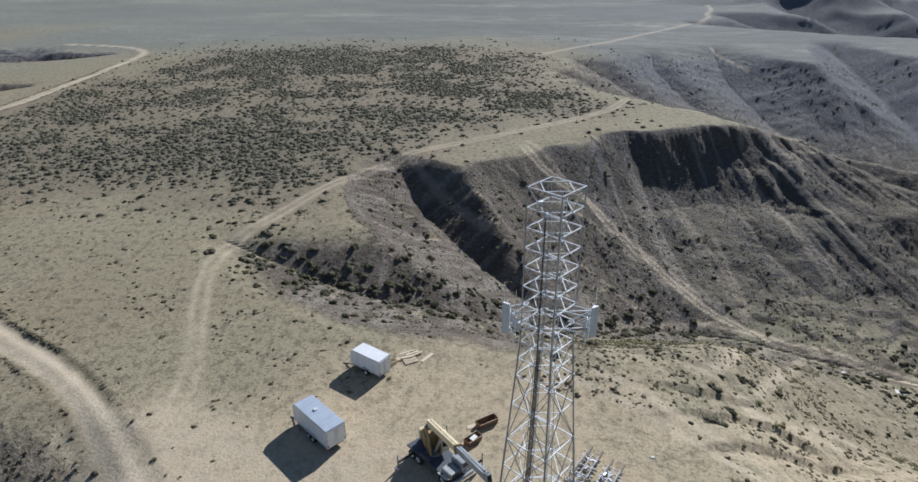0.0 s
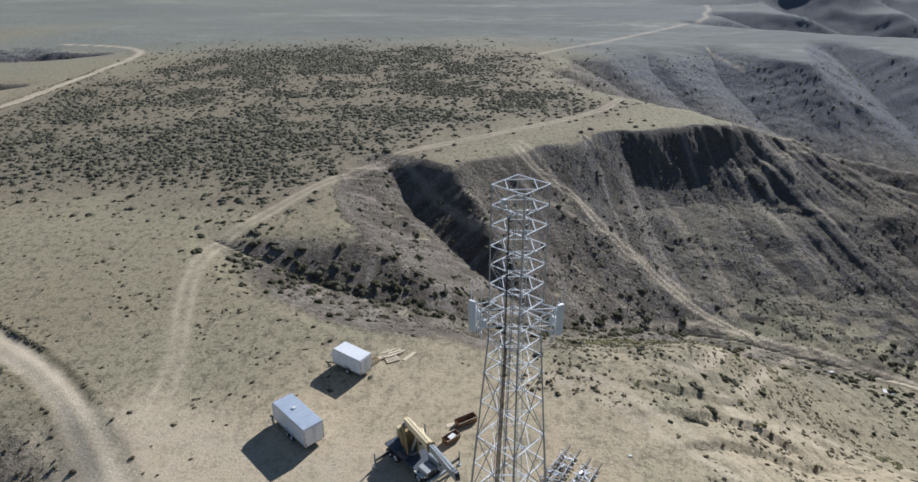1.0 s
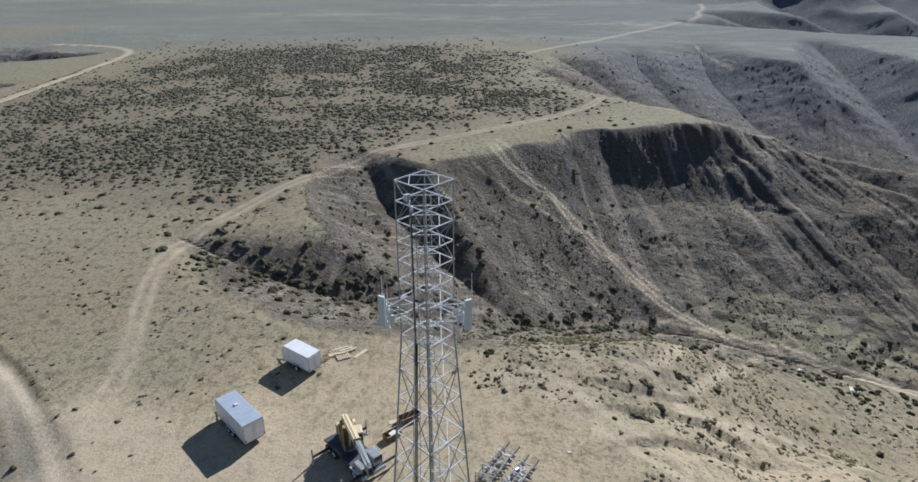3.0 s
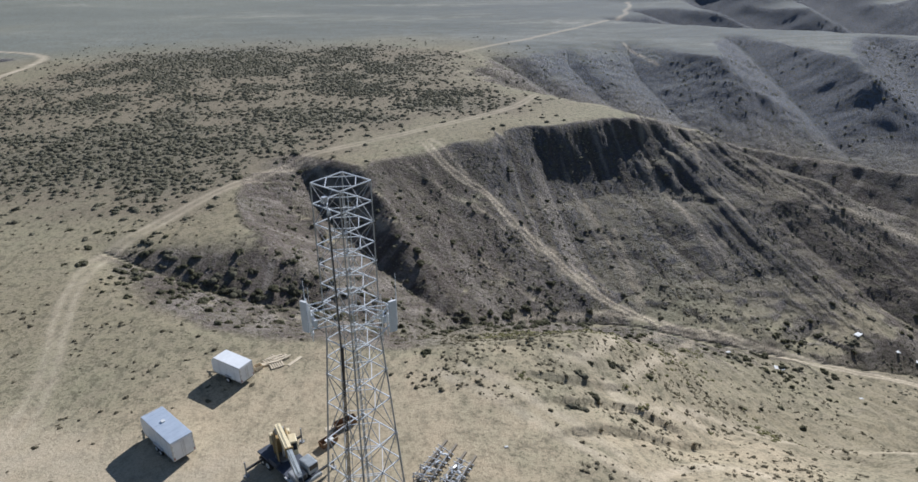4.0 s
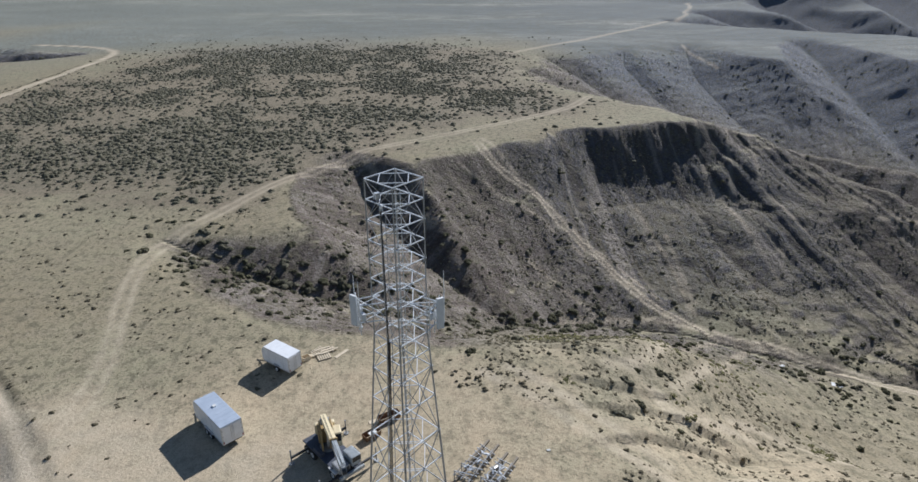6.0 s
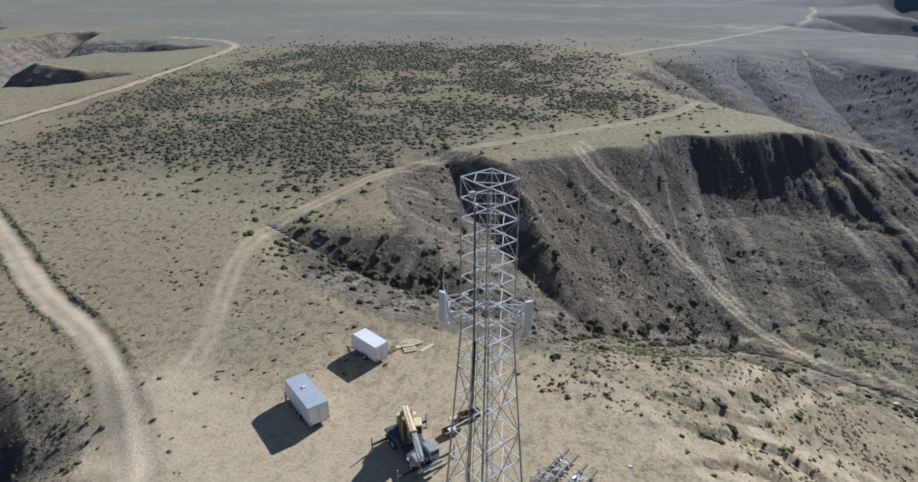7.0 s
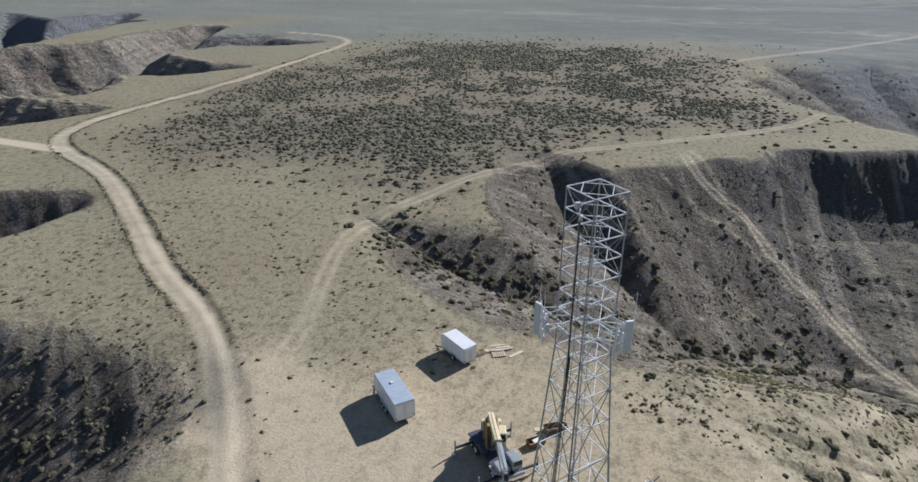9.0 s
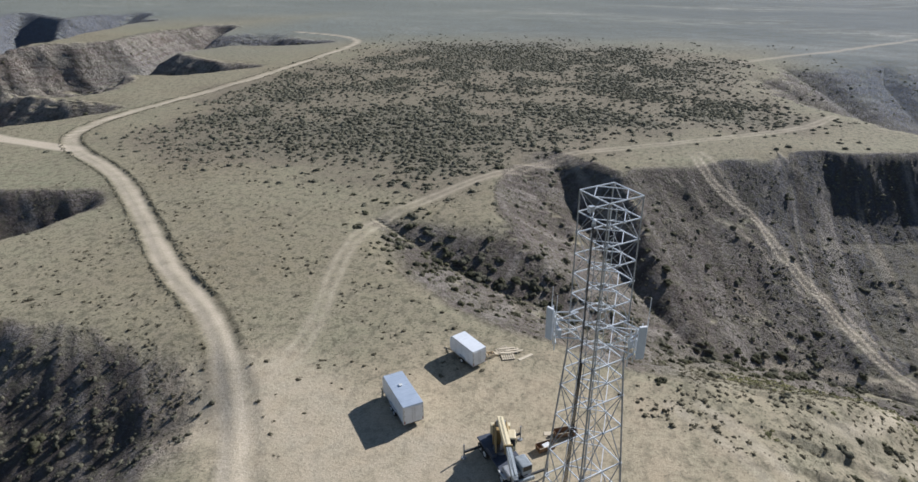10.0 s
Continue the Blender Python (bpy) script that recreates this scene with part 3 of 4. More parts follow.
def sow():
    rng = np.random.default_rng(5)

    def lay(name, label, x, y, lo, hi, flat, leaves, size, mat, rings=(4, 38, 68), seg=7):
        z = height(x, y)
        r = lo + (hi - lo) * rng.random(len(x)) ** 2.2
        me = leaf_cloud(name, np.stack([x, y, z - 0.05], -1), r, rng.uniform(flat * 0.8, flat * 1.2, len(x)), leaves, size, mat, rng, rings, seg)
        tagged(new(name, me), label, "scrub", kind="stuff")

    def flat_keep(x, y):
        return 0.012 + (0.75 - 0.3 * smoothstep(200, 300, y)) * sage_cover(x, y) ** 1.5

    x, y = scatter(rng, -132, 60, 100, 215, 60000, flat_keep)
    lay("sagebrush_flat", "low grey-green sagebrush clumps spread over the dry plateau", x, y, 0.14, 0.88, 0.6, 4, 0.3, SAGE, (5, 50), 6)
    x, y = scatter(rng, -145, 70, 205, 345, 75000, flat_keep)
    lay("sagebrush_far", "distant grey-green sagebrush clumps on the plateau", x, y, 0.22, 0.85, 0.62, 1, 0.4, SAGE, (5, 50), 6)

    def gully_keep(x, y):
        d, side, run, _ = seg_field(x, y, COURSES[0][3])
        z = height(x, y)
        m = fbm(x / 8, y / 8, 81, 3)
        bald = smoothstep(0.75, 1.1, np.hypot((x + 21) / 13, (y - 107) / 12))
        return bald * np.clip((1 - smoothstep(5, 17, d)) * smoothstep(-0.2, 0.3, m) * 0.9 + (z < -2) * (0.03 + 0.07 * smoothstep(0, 0.4, m)) * np.where((y < 84) & (z > -16), 0.5, 1.0) * (1 - 0.6 * smoothstep(36, 50, x) * smoothstep(102, 110, y)), 0, 1)

    x, y = scatter(rng, -42, 175, 48, 165, 11000, gully_keep)
    lay("gully_scrub", "dark green and grey bushes on the gully banks", x, y, 0.16, 0.68, 0.8, 8, 0.3, GREEN)

    def bank_keep(x, y):
        z = height(x, y)
        return (z < -1.2) * (0.12 + 0.88 * smoothstep(-0.2, 0.35, fbm(x / 9, y / 9, 85, 3))) * smoothstep(0.75, 1.1, np.hypot((x + 21) / 13, (y - 107) / 12))

    x, y = scatter(rng, -42, 125, 72, 172, 20000, bank_keep)
    lay("bank_tufts", "small dry tufts and seedlings dotted over the gully banks", x, y, 0.08, 0.36, 0.7, 3, 0.4, SAGE, (5, 50), 6)
    x, y = scatter(rng, 18, 60, 58, 92, 4500, lambda x, y: smoothstep(-0.05, 0.35, fbm(x / 7, y / 7, 89, 3)))
    lay("olive_tufts", "yellow-green grass tufts over the shoulder below the pad", x, y, 0.1, 0.42, 0.55, 5, 0.45, OLIVE, (5, 50), 6)

    def slope_keep(x, y):
        z = height(x, y)
        return (z < -2) * (0.15 + 0.75 * smoothstep(-0.1, 0.4, fbm(x / 22, y / 22, 83, 3)))

    x, y = scatter(rng, 40, 300, 165, 420, 13000, slope_keep)
    lay("hillside_scrub", "dark bushes scattered over far eroded hillsides", x, y, 0.18, 0.75, 0.5, 2, 0.4, GREEN, (5, 50), 6)
    x, y = scatter(rng, -330, -95, 60, 360, 6000, slope_keep)
    lay("canyon_scrub", "dark bushes scattered over pale canyon slopes", x, y, 0.25, 0.85, 0.6, 2, 0.4, GREEN, (5, 50), 6)
    x, y = scatter(rng, -110, -34, 12, 60, 8000, lambda x, y: (height(x, y) < -1.2) * (0.06 + 0.4 * smoothstep(-0.1, 0.35, fbm(x / 8, y / 8, 87, 3))))
    lay("hollow_scrub", "grey-green and dark brush in the shaded hollow", x, y, 0.14, 0.5, 0.7, 9, 0.32, SAGE)

    def meadow_keep(x, y):
        return 0.15 + 0.85 * smoothstep(-0.1, 0.4, fbm(x / 11, y / 11, 91, 3))

    x, y = scatter(rng, -110, 75, 40, 135, 11000, meadow_keep)
    lay("grass_tufts", "dry straw and grey-green tufts dotted over the meadow", x, y, 0.12, 0.4, 0.6, 4, 0.5, STRAW, (5, 50), 6)
    x, y = scatter(rng, -110, 75, 36, 135, 6500, meadow_keep)
    lay("brown_tufts", "small brown weeds dotted over the meadow", x, y, 0.08, 0.34, 0.55, 4, 0.5, STRAW, (5, 50), 6)
    x, y = scatter(rng, 8, 52, 40, 82, 5200, lambda x, y: 0.1 + 0.9 * smoothstep(-0.15, 0.35, fbm(x / 5, y / 5, 93, 3)))
    lay("pad_edge_tufts", "small dry brown tufts over the shoulder of the bare pad", x, y, 0.08, 0.34, 0.55, 4, 0.5, STRAW, (5, 50), 6)
    run = rng.random(3400)
    pts = np.array(MAIN_ROAD)
    seg = np.concatenate([[0], np.cumsum(np.hypot(*np.diff(pts, axis=0).T))])
    at = 62 + run ** 1.3 * 243
    px, py = np.interp(at, seg, pts[:, 0]), np.interp(at, seg, pts[:, 1])
    qx, qy = np.interp(at + 1, seg, pts[:, 0]), np.interp(at + 1, seg, pts[:, 1])
    tx, ty = qx - px, qy - py
    ln = np.hypot(tx, ty)
    off = np.where(rng.random(3400) < 0.5, 1, -1) * (2.35 + 0.2 * rng.normal(size=3400))
    lay("road_verge_weeds", "dark weeds along the graded edges of the dirt road", px - ty / ln * off, py + tx / ln * off, 0.07, 0.24, 0.8, 3, 0.5, SAGE, (5, 50), 6)


sow()


def sow_bushes():
    """The larger bushes that can be told apart, each a thing of its own."""
    rng = np.random.default_rng(11)
    kinds = []
    for k, mat in enumerate((GREEN, SAGE, GREEN, SAGE)):
        n = 7
        c = rng.normal(size=(n, 3)) * (0.42, 0.42, 0.1) + (0, 0, 0.05)
        kinds.append(leaf_cloud("bush", c, rng.uniform(0.35, 0.65, n), rng.uniform(0.8, 1.1, n), 14, 0.2, mat, rng))
    line = np.array(smooth_line([(-38, 95), (-30, 92), (-22, 89), (-14, 88), (-6, 88), (4, 89), (14, 92), (24, 98), (40, 103)], 6))
    spots = []
    while len(spots) < 150:
        p = line[int(rng.integers(len(line)))]
        spots.append((p[0] + rng.normal() * 3.0, p[1] + rng.normal() * 3.2, rng.uniform(0.5, 1.15)))
    for x, y, n, spread in ((10, 120, 10, 8), (-20, 113, 8, 9), (0, 105, 14, 9), (32, 137, 10, 7), (30, 60, 5, 5), (24, 70, 8, 6), (70, 95, 10, 4), (78, 89, 8, 3), (60, 106, 9, 6), (96, 100, 12, 8), (-52, 34, 10, 6), (-38, 100, 10, 4), (-45, 118, 16, 7), (-30, 131, 8, 3)):
        spots += [(x + rng.normal() * spread, y + rng.normal() * spread, rng.uniform(0.4, 1.0)) for _ in range(n)]
    for x, y, s in spots:
        if not clear_of_roads(np.array([x]), np.array([y]), 1.6)[0]:
            continue
        k = int(rng.integers(4))
        ob = new("bush", kinds[k])
        ob.matrix_basis = pose(x, y, height_at(x, y) - 0.08, 0, 0, rng.uniform(0, 360)) @ Matrix.Diagonal((s, s, s * 0.8, 1))
        tagged(ob, "dark green scrub bush on the dry slope" if k % 2 == 0 else "grey-green sagebrush on the dry slope", "bush", "bushes of the gully")


sow_bushes()


# ---- mesh helpers ----
def part(name, bm, material, parent, label="", smooth=False):
    """Links a bmesh as one mesh object under a thing or a part."""
    me = bpy.data.meshes.new(name)
    bm.normal_update()
    bm.to_mesh(me)
    bm.free()
    me.materials.append(material)
    if smooth:
        me.polygons.foreach_set("use_smooth", np.ones(len(me.polygons), bool))
    ob = new(name, me)
    ob.parent = parent
    return tagged(ob, label)


def thing(name, label, category, m, group=""):
    ob = new(name)
    ob.empty_display_size = 0.2
    ob.matrix_basis = m
    return tagged(ob, label, category, group)


def box(c, size, turn=None, bevel=0.0, bm=None):
    b = bmesh.new()
    m = Matrix.Translation(c) @ (turn or Matrix()) @ Matrix.Diagonal((*size, 1))
    bmesh.ops.create_cube(b, size=1, matrix=m)
    if bevel:
        bmesh.ops.bevel(b, geom=b.edges[:], offset=bevel, segments=2, affect="EDGES", profile=0.6)
    return join(bm, b)


def join(bm, b):
    if bm is None:
        return b
    me = bpy.data.meshes.new("tmp")
    b.to_mesh(me)
    b.free()
    bm.from_mesh(me)
    bpy.data.meshes.remove(me)
    return bm


def rod(a, b, r, n=8, r2=None, bm=None):
    a, b = Vector(a), Vector(b)
    k = bmesh.new()
    m = Matrix.Translation((a + b) / 2) @ (b - a).to_track_quat("Z", "Y").to_matrix().to_4x4()
    bmesh.ops.create_cone(k, cap_ends=True, segments=n, radius1=r, radius2=r if r2 is None else r2, depth=(b - a).length, matrix=m)
    return join(bm, k)


def strut(a, b, w, h, bm=None):
    """A square bar or angle from a to b."""
    a, b = Vector(a), Vector(b)
    k = bmesh.new()
    m = Matrix.Translation((a + b) / 2) @ (b - a).to_track_quat("Z", "Y").to_matrix().to_4x4() @ Matrix.Diagonal((w, h, (b - a).length, 1))
    bmesh.ops.create_cube(k, size=1, matrix=m)
    return join(bm, k)


def prism(outline, x0, x1, bevel=0.0):
    """An outline in (y, z), drawn along x from x0 to x1."""
    b = bmesh.new()
    lo = [b.verts.new((x0, y, z)) for y, z in outline]
    hi = [b.verts.new((x1, y, z)) for y, z in outline]
    n = len(outline)
    b.faces.new(lo[::-1])
    b.faces.new(hi)
    for i in range(n):
        b.faces.new((lo[i], lo[(i + 1) % n], hi[(i + 1) % n], hi[i]))
    bmesh.ops.recalc_face_normals(b, faces=b.faces[:])
    if bevel:
        bmesh.ops.bevel(b, geom=b.edges[:], offset=bevel, segments=2, affect="EDGES", profile=0.6)
    return b


# ---- materials of the things ----
WHITE = worn("white_panel", (0.87, 0.88, 0.89), (0.74, 0.74, 0.74), 1.4, 0.45, bump=0.03)
# Bare aluminium with the sky's blue reflection painted into its base colour.
ROOF = worn("sky_tinted_aluminium", (0.70, 0.76, 0.84), (0.56, 0.62, 0.70), 0.8, 0.3, 0.35, bump=0.03)
TRIM = worn("aluminium_trim", (0.70, 0.71, 0.72), (0.5, 0.5, 0.5), 4, 0.35, 0.8)
# Whitened: the sun glint on the tower's rings is put into this colour.
STEEL = worn("whitened_galvanised_steel", (0.82, 0.84, 0.86), (0.62, 0.64, 0.66), 2.0, 0.4, 0.2, bump=0.05)
# Dull fittings; on tower legs and diagonals the darker tone paints in shade.
DULL = worn("weathered_shaded_steel", (0.46, 0.47, 0.48), (0.28, 0.28, 0.28), 2.5, 0.55, 0.4)
BLACK = worn("black_rubber", (0.05, 0.05, 0.053), (0.03, 0.03, 0.03), 6, 0.6)
TYRE = worn("tyre_rubber", (0.045, 0.043, 0.04), (0.02, 0.02, 0.02), 5, 0.85)
PANEL = worn("antenna_shell", (0.66, 0.69, 0.72), (0.55, 0.57, 0.6), 2, 0.5, bump=0.02)
YELLOW = worn("yellow_paint", (0.44, 0.31, 0.12), (0.26, 0.18, 0.08), 2.2, 0.5)
PALE_YELLOW = worn("faded_yellow_paint", (0.80, 0.69, 0.46), (0.64, 0.53, 0.33), 2.2, 0.5)
BLUE = worn("dark_blue_deck", (0.085, 0.10, 0.14), (0.05, 0.055, 0.07), 1.8, 0.6)
GREY = worn("grey_paint", (0.40, 0.43, 0.45), (0.24, 0.26, 0.27), 2.2, 0.5)
RUST = worn("rusty_steel", (0.30, 0.18, 0.09), (0.16, 0.09, 0.05), 3.0, 0.85, bump=0.3)
WOOD = worn("raw_lumber", (0.74, 0.63, 0.46), (0.56, 0.46, 0.32), 5.0, 0.8, bump=0.2)
OLDWOOD = worn("grey_lumber", (0.40, 0.34, 0.26), (0.25, 0.21, 0.16), 5.0, 0.85, bump=0.2)
CONCRETE = worn("concrete", (0.45, 0.43, 0.40), (0.33, 0.31, 0.28), 3.0, 0.9, bump=0.3)
RED = worn("red_lens", (0.45, 0.03, 0.02), (0.25, 0.02, 0.02), 5, 0.3)
SHEET = worn("white_sheet", (0.80, 0.80, 0.78), (0.62, 0.61, 0.58), 3, 0.7)
GLASS = worn("dark_glass", (0.03, 0.035, 0.04), (0.02, 0.02, 0.025), 3, 0.12)


# ---- the lattice tower ----
TOWER_X, TOWER_Y, TOWER_TURN = 5.5, 36.9, 2.7
LEVELS = [31.3, 29.95, 28.6, 27.2, 25.85, 24.45, 23.1, 21.7, 20.2, 18.8, 17.4, 14.9, 11.7, 9.2, 6.3, 3.3, 0.35]
PANELS = [0, 2, 4, 6, 8, 10, 12, 14, 16]


def reach(z):
    """Half the tower's diagonal at a height."""
    return 1.8 if z > 20.2 else 1.8 + (20.2 - z) * 0.079


def leg_at(k, z):
    a = math.pi / 2 * k
    return Vector((reach(z) * math.cos(a), reach(z) * math.sin(a), z))


def build_tower():
    t = thing("lattice_tower", "tall galvanised steel lattice tower with square plan on bare ground", "tower", pose(TOWER_X, TOWER_Y, height_at(TOWER_X, TOWER_Y), 0, 0, TOWER_TURN))
    for k in range(4):
        p = leg_at(k, 0)
        part("footing", rod((p.x, p.y, -0.4), (p.x, p.y, 0.35), 0.55, 20), CONCRETE, t, "round concrete footing")
        for i, j in zip(PANELS, PANELS[1:]):
            hi, lo = LEVELS[i], LEVELS[j]
            r = 0.045 if lo > 20 else 0.062 if lo > 11 else 0.078
            bm = rod(leg_at(k, lo), leg_at(k, hi), r, 10)
            q = leg_at(k, lo)
            rod(q + Vector((0, 0, -0.03)), q + Vector((0, 0, 0.03)), r * 1.9, 12, bm=bm)
            part("leg", bm, DULL, t)
    for n, z in enumerate(LEVELS[:-1]):
        w = 0.062 if z > 17 else 0.07
        mids = []
        for k in range(4):
            a, b = leg_at(k, z), leg_at(k + 1, z)
            mids.append((a + b) / 2)
            part("horizontal", strut(a, b, w, w), STEEL, t)
        for k in range(4):
            part("plan_brace", strut(mids[k - 1], mids[k], 0.045, 0.045), STEEL, t)
    for i, j in zip(PANELS, PANELS[1:]):
        hi, lo = LEVELS[i], LEVELS[j]
        w = 0.034 if lo > 17 else 0.055
        for k in range(4):
            for a, b in ((leg_at(k, lo), leg_at(k + 1, hi)), (leg_at(k, hi), leg_at(k + 1, lo))):
                off = (a + b).normalized() * (0.03 if a.z < b.z else -0.03)
                off.z = 0
                part("diagonal", strut(a + off, b + off, w, w * 0.8), DULL, t)
            mid = (leg_at(k, LEVELS[i + 1]) + leg_at(k + 1, LEVELS[i + 1])) / 2
            part("gusset", box(mid, (0.14, 0.14, 0.12), pose(0, 0, 0, 0, 0, 45 + 90 * k), 0.02), STEEL, t)
    return t


tower = build_tower()


def on_tower(x, y, z):
    return pose(TOWER_X, TOWER_Y, 0, 0, 0, TOWER_TURN) @ Vector((x, y, z))


def face_point(k, s, z, out=0.0):
    """A place on a tower face, s of the way from leg k to leg k + 1."""
    p = leg_at(k, z).lerp(leg_at(k + 1, z), s)
    n = (leg_at(k, z) + leg_at(k + 1, z))
    n.z = 0
    return p + n.normalized() * out


def build_cables():
    t = thing("cable_run", "black coaxial cable bundle clipped to a ladder up the tower", "cable", pose(TOWER_X, TOWER_Y, 0, 0, 0, TOWER_TURN))
    zs = [0.2, 6, 12, 17.4, 20.2, 24, 29.6]
    for c in range(8):
        for a, b in zip(zs, zs[1:]):
            if c > 2 and a >= 20:
                continue
            u = 0.62 + (c - 3.5) * 0.014
            bm = rod(face_point(2, u, a, 0.07 + 0.04 * (c % 2)), face_point(2, u, b, 0.07 + 0.04 * (c % 2)), 0.024, 7)
            part("cable", bm, BLACK, t)
    for s in (0.52, 0.72):
        for a, b in zip(zs, zs[1:]):
            part("rail", strut(face_point(2, s, a, 0.03), face_point(2, s, b, 0.03), 0.035, 0.035), DULL, t)
    for n in range(26):
        z = 0.8 + 1.12 * n
        part("rung", strut(face_point(2, 0.50, z, 0.03), face_point(2, 0.74, z, 0.03), 0.03, 0.03), DULL, t)


def build_ladder():
    t = thing("climbing_ladder", "narrow galvanised climbing ladder fixed inside the tower", "ladder", pose(TOWER_X, TOWER_Y, 0, 0, 0, TOWER_TURN))
    for s in (0.12, 0.28):
        for a, b in ((0.4, 20.2), (20.2, 31.0)):
            part("rail", strut(face_point(3, s, a, -0.12), face_point(3, s, b, -0.12), 0.04, 0.04), STEEL, t)
    for n in range(60):
        z = 0.7 + n * 0.5
        part("rung", rod(face_point(3, 0.12, z, -0.12), face_point(3, 0.28, z, -0.12), 0.015, 6), STEEL, t)


def build_sector(angle, facing, name):
    """A sector frame standing off the tower on two arms; angle: where it stands, facing: where its antenna looks, in degrees."""
    f = Vector((math.cos(radians(angle)), math.sin(radians(angle)), 0))
    s = Vector((-f.y, f.x, 0))
    t = thing(name, "galvanised antenna mount frame standing off the tower", "antenna mount", pose(TOWER_X, TOWER_Y, 0, 0, 0, 0), "antenna mounts")
    c = f * 2.75
    for z in (21.75, 23.05):
        part("face_pipe", rod(c - s * 1.1 + Vector((0, 0, z)), c + s * 1.1 + Vector((0, 0, z)), 0.05, 10), STEEL, t)
        for u in (-0.45, 0.45):
            part("arm", rod(f * 1.2 + s * u * 1.2 + Vector((0, 0, z)), c + s * u + Vector((0, 0, z)), 0.045, 10), STEEL, t)
        part("arm_brace", strut(f * 1.2 - s * 0.5 + Vector((0, 0, z)), c + s * 0.45 + Vector((0, 0, z)), 0.05, 0.05), STEEL, t)
    for u in (-0.45, 0.45):
        part("arm_brace", strut(f * 1.2 + s * u + Vector((0, 0, 21.75)), c + s * u + Vector((0, 0, 23.05)), 0.05, 0.05), STEEL, t)
    for u in (-1.0, -0.35, 0.35, 1.0):
        p = c + f * 0.07 + s * u
        part("mast_pipe", rod(p + Vector((0, 0, 21.2)), p + Vector((0, 0, 23.6)), 0.035, 8), STEEL, t)
    m = pose(TOWER_X, TOWER_Y, 0) @ Matrix.Translation(c + f * 0.3 + Vector((0, 0, 22.5))) @ pose(0, 0, 0, 0, 0, facing)
    a = thing("panel_antenna", "pale grey upright panel antenna on the tower mount", "antenna", m, "panel antennas")
    part("shell", box((0, 0, 0), (0.18, 0.52, 2.25), None, 0.05), PANEL, a)
    part("cap", box((0, 0, 1.13), (0.16, 0.48, 0.05), None, 0.012), WHITE, a, "white end cap")
    for z in (-0.8, 0.8):
        part("bracket", box((-0.15, 0, z), (0.14, 0.12, 0.16), None, 0.01), STEEL, a)
    for i, u in enumerate((-1.0, 1.0)):
        m = pose(TOWER_X, TOWER_Y, 0) @ Matrix.Translation(c + f * 0.07 + s * u + Vector((0, 0, 23.6)))
        w = thing("whip_antenna", "thin white whip antenna on a mount pipe", "antenna", m, "whip antennas")
        part("rod", rod((0, 0, 0), (0, 0, 1.0 + 0.5 * i), 0.018, 7), WHITE, w)
        part("base", rod((0, 0, -0.12), (0, 0, 0.08), 0.035, 8), STEEL, w)
    for n, (u, z) in enumerate(((-0.35, 22.4), (0.35, 22.2), (1.0, 22.5))):
        m = pose(TOWER_X, TOWER_Y, 0) @ Matrix.Translation(c - f * 0.16 + s * u + Vector((0, 0, z))) @ pose(0, 0, 0, 0, 0, angle)
        r = thing("radio_unit", "small grey radio unit clamped behind the antenna", "radio unit", m, "radio units")
        part("case", box((0, 0, 0), (0.2, 0.3, 0.5), None, 0.02), PANEL, r)
        for g in range(5):
            part("fin", box((-0.12, -0.12 + 0.06 * g, 0), (0.05, 0.015, 0.44)), STEEL, r)
        part("cable", rod((0, 0, -0.25), (-0.5, 0.1, -0.75), 0.02, 6), BLACK, r)


def build_top():
    p = on_tower(*face_point(2, 0.62, 29.7, 0.12))
    t = thing("beacon_light", "small white beacon lamp on the tower top", "lamp", pose(*p))
    part("dome", rod((0, 0, 0.08), (0, 0, 0.34), 0.12, 14, 0.07), WHITE, t, smooth=True)
    part("base", rod((0, 0, -0.04), (0, 0, 0.08), 0.14, 14), GREY, t)
    q = on_tower(*face_point(2, 0.3, 30.3, -0.3))
    t = thing("equipment_box", "grey junction box mounted near the tower top", "box", pose(*q, 0, 0, 45))
    part("case", box((0, 0, 0), (0.35, 0.25, 0.4), None, 0.03), STEEL, t)
    part("lid", box((0, -0.14, 0), (0.32, 0.03, 0.36), None, 0.01), DULL, t)


build_cables()
build_ladder()
build_sector(198, 238, "sector_frame")
build_sector(334, 298, "sector_frame")
build_top()


# ---- trailers ----
def wheel(parent, x, y, r, w, hub):
    """A wheel whose axle runs along y."""
    tyre = part("wheel", rod((x, y - w / 2, r), (x, y + w / 2, r), r, 24), TYRE, parent)
    side = 1 if y > 0 else -1
    part("rim", rod((x, y + side * (w / 2 - 0.04), r), (x, y + side * (w / 2 + 0.02), r), r * 0.6, 18, r * 0.5), hub, tyre)
    part("hub", rod((x, y + side * w / 2, r), (x, y + side * (w / 2 + 0.06), r), r * 0.2, 12), DULL, tyre)


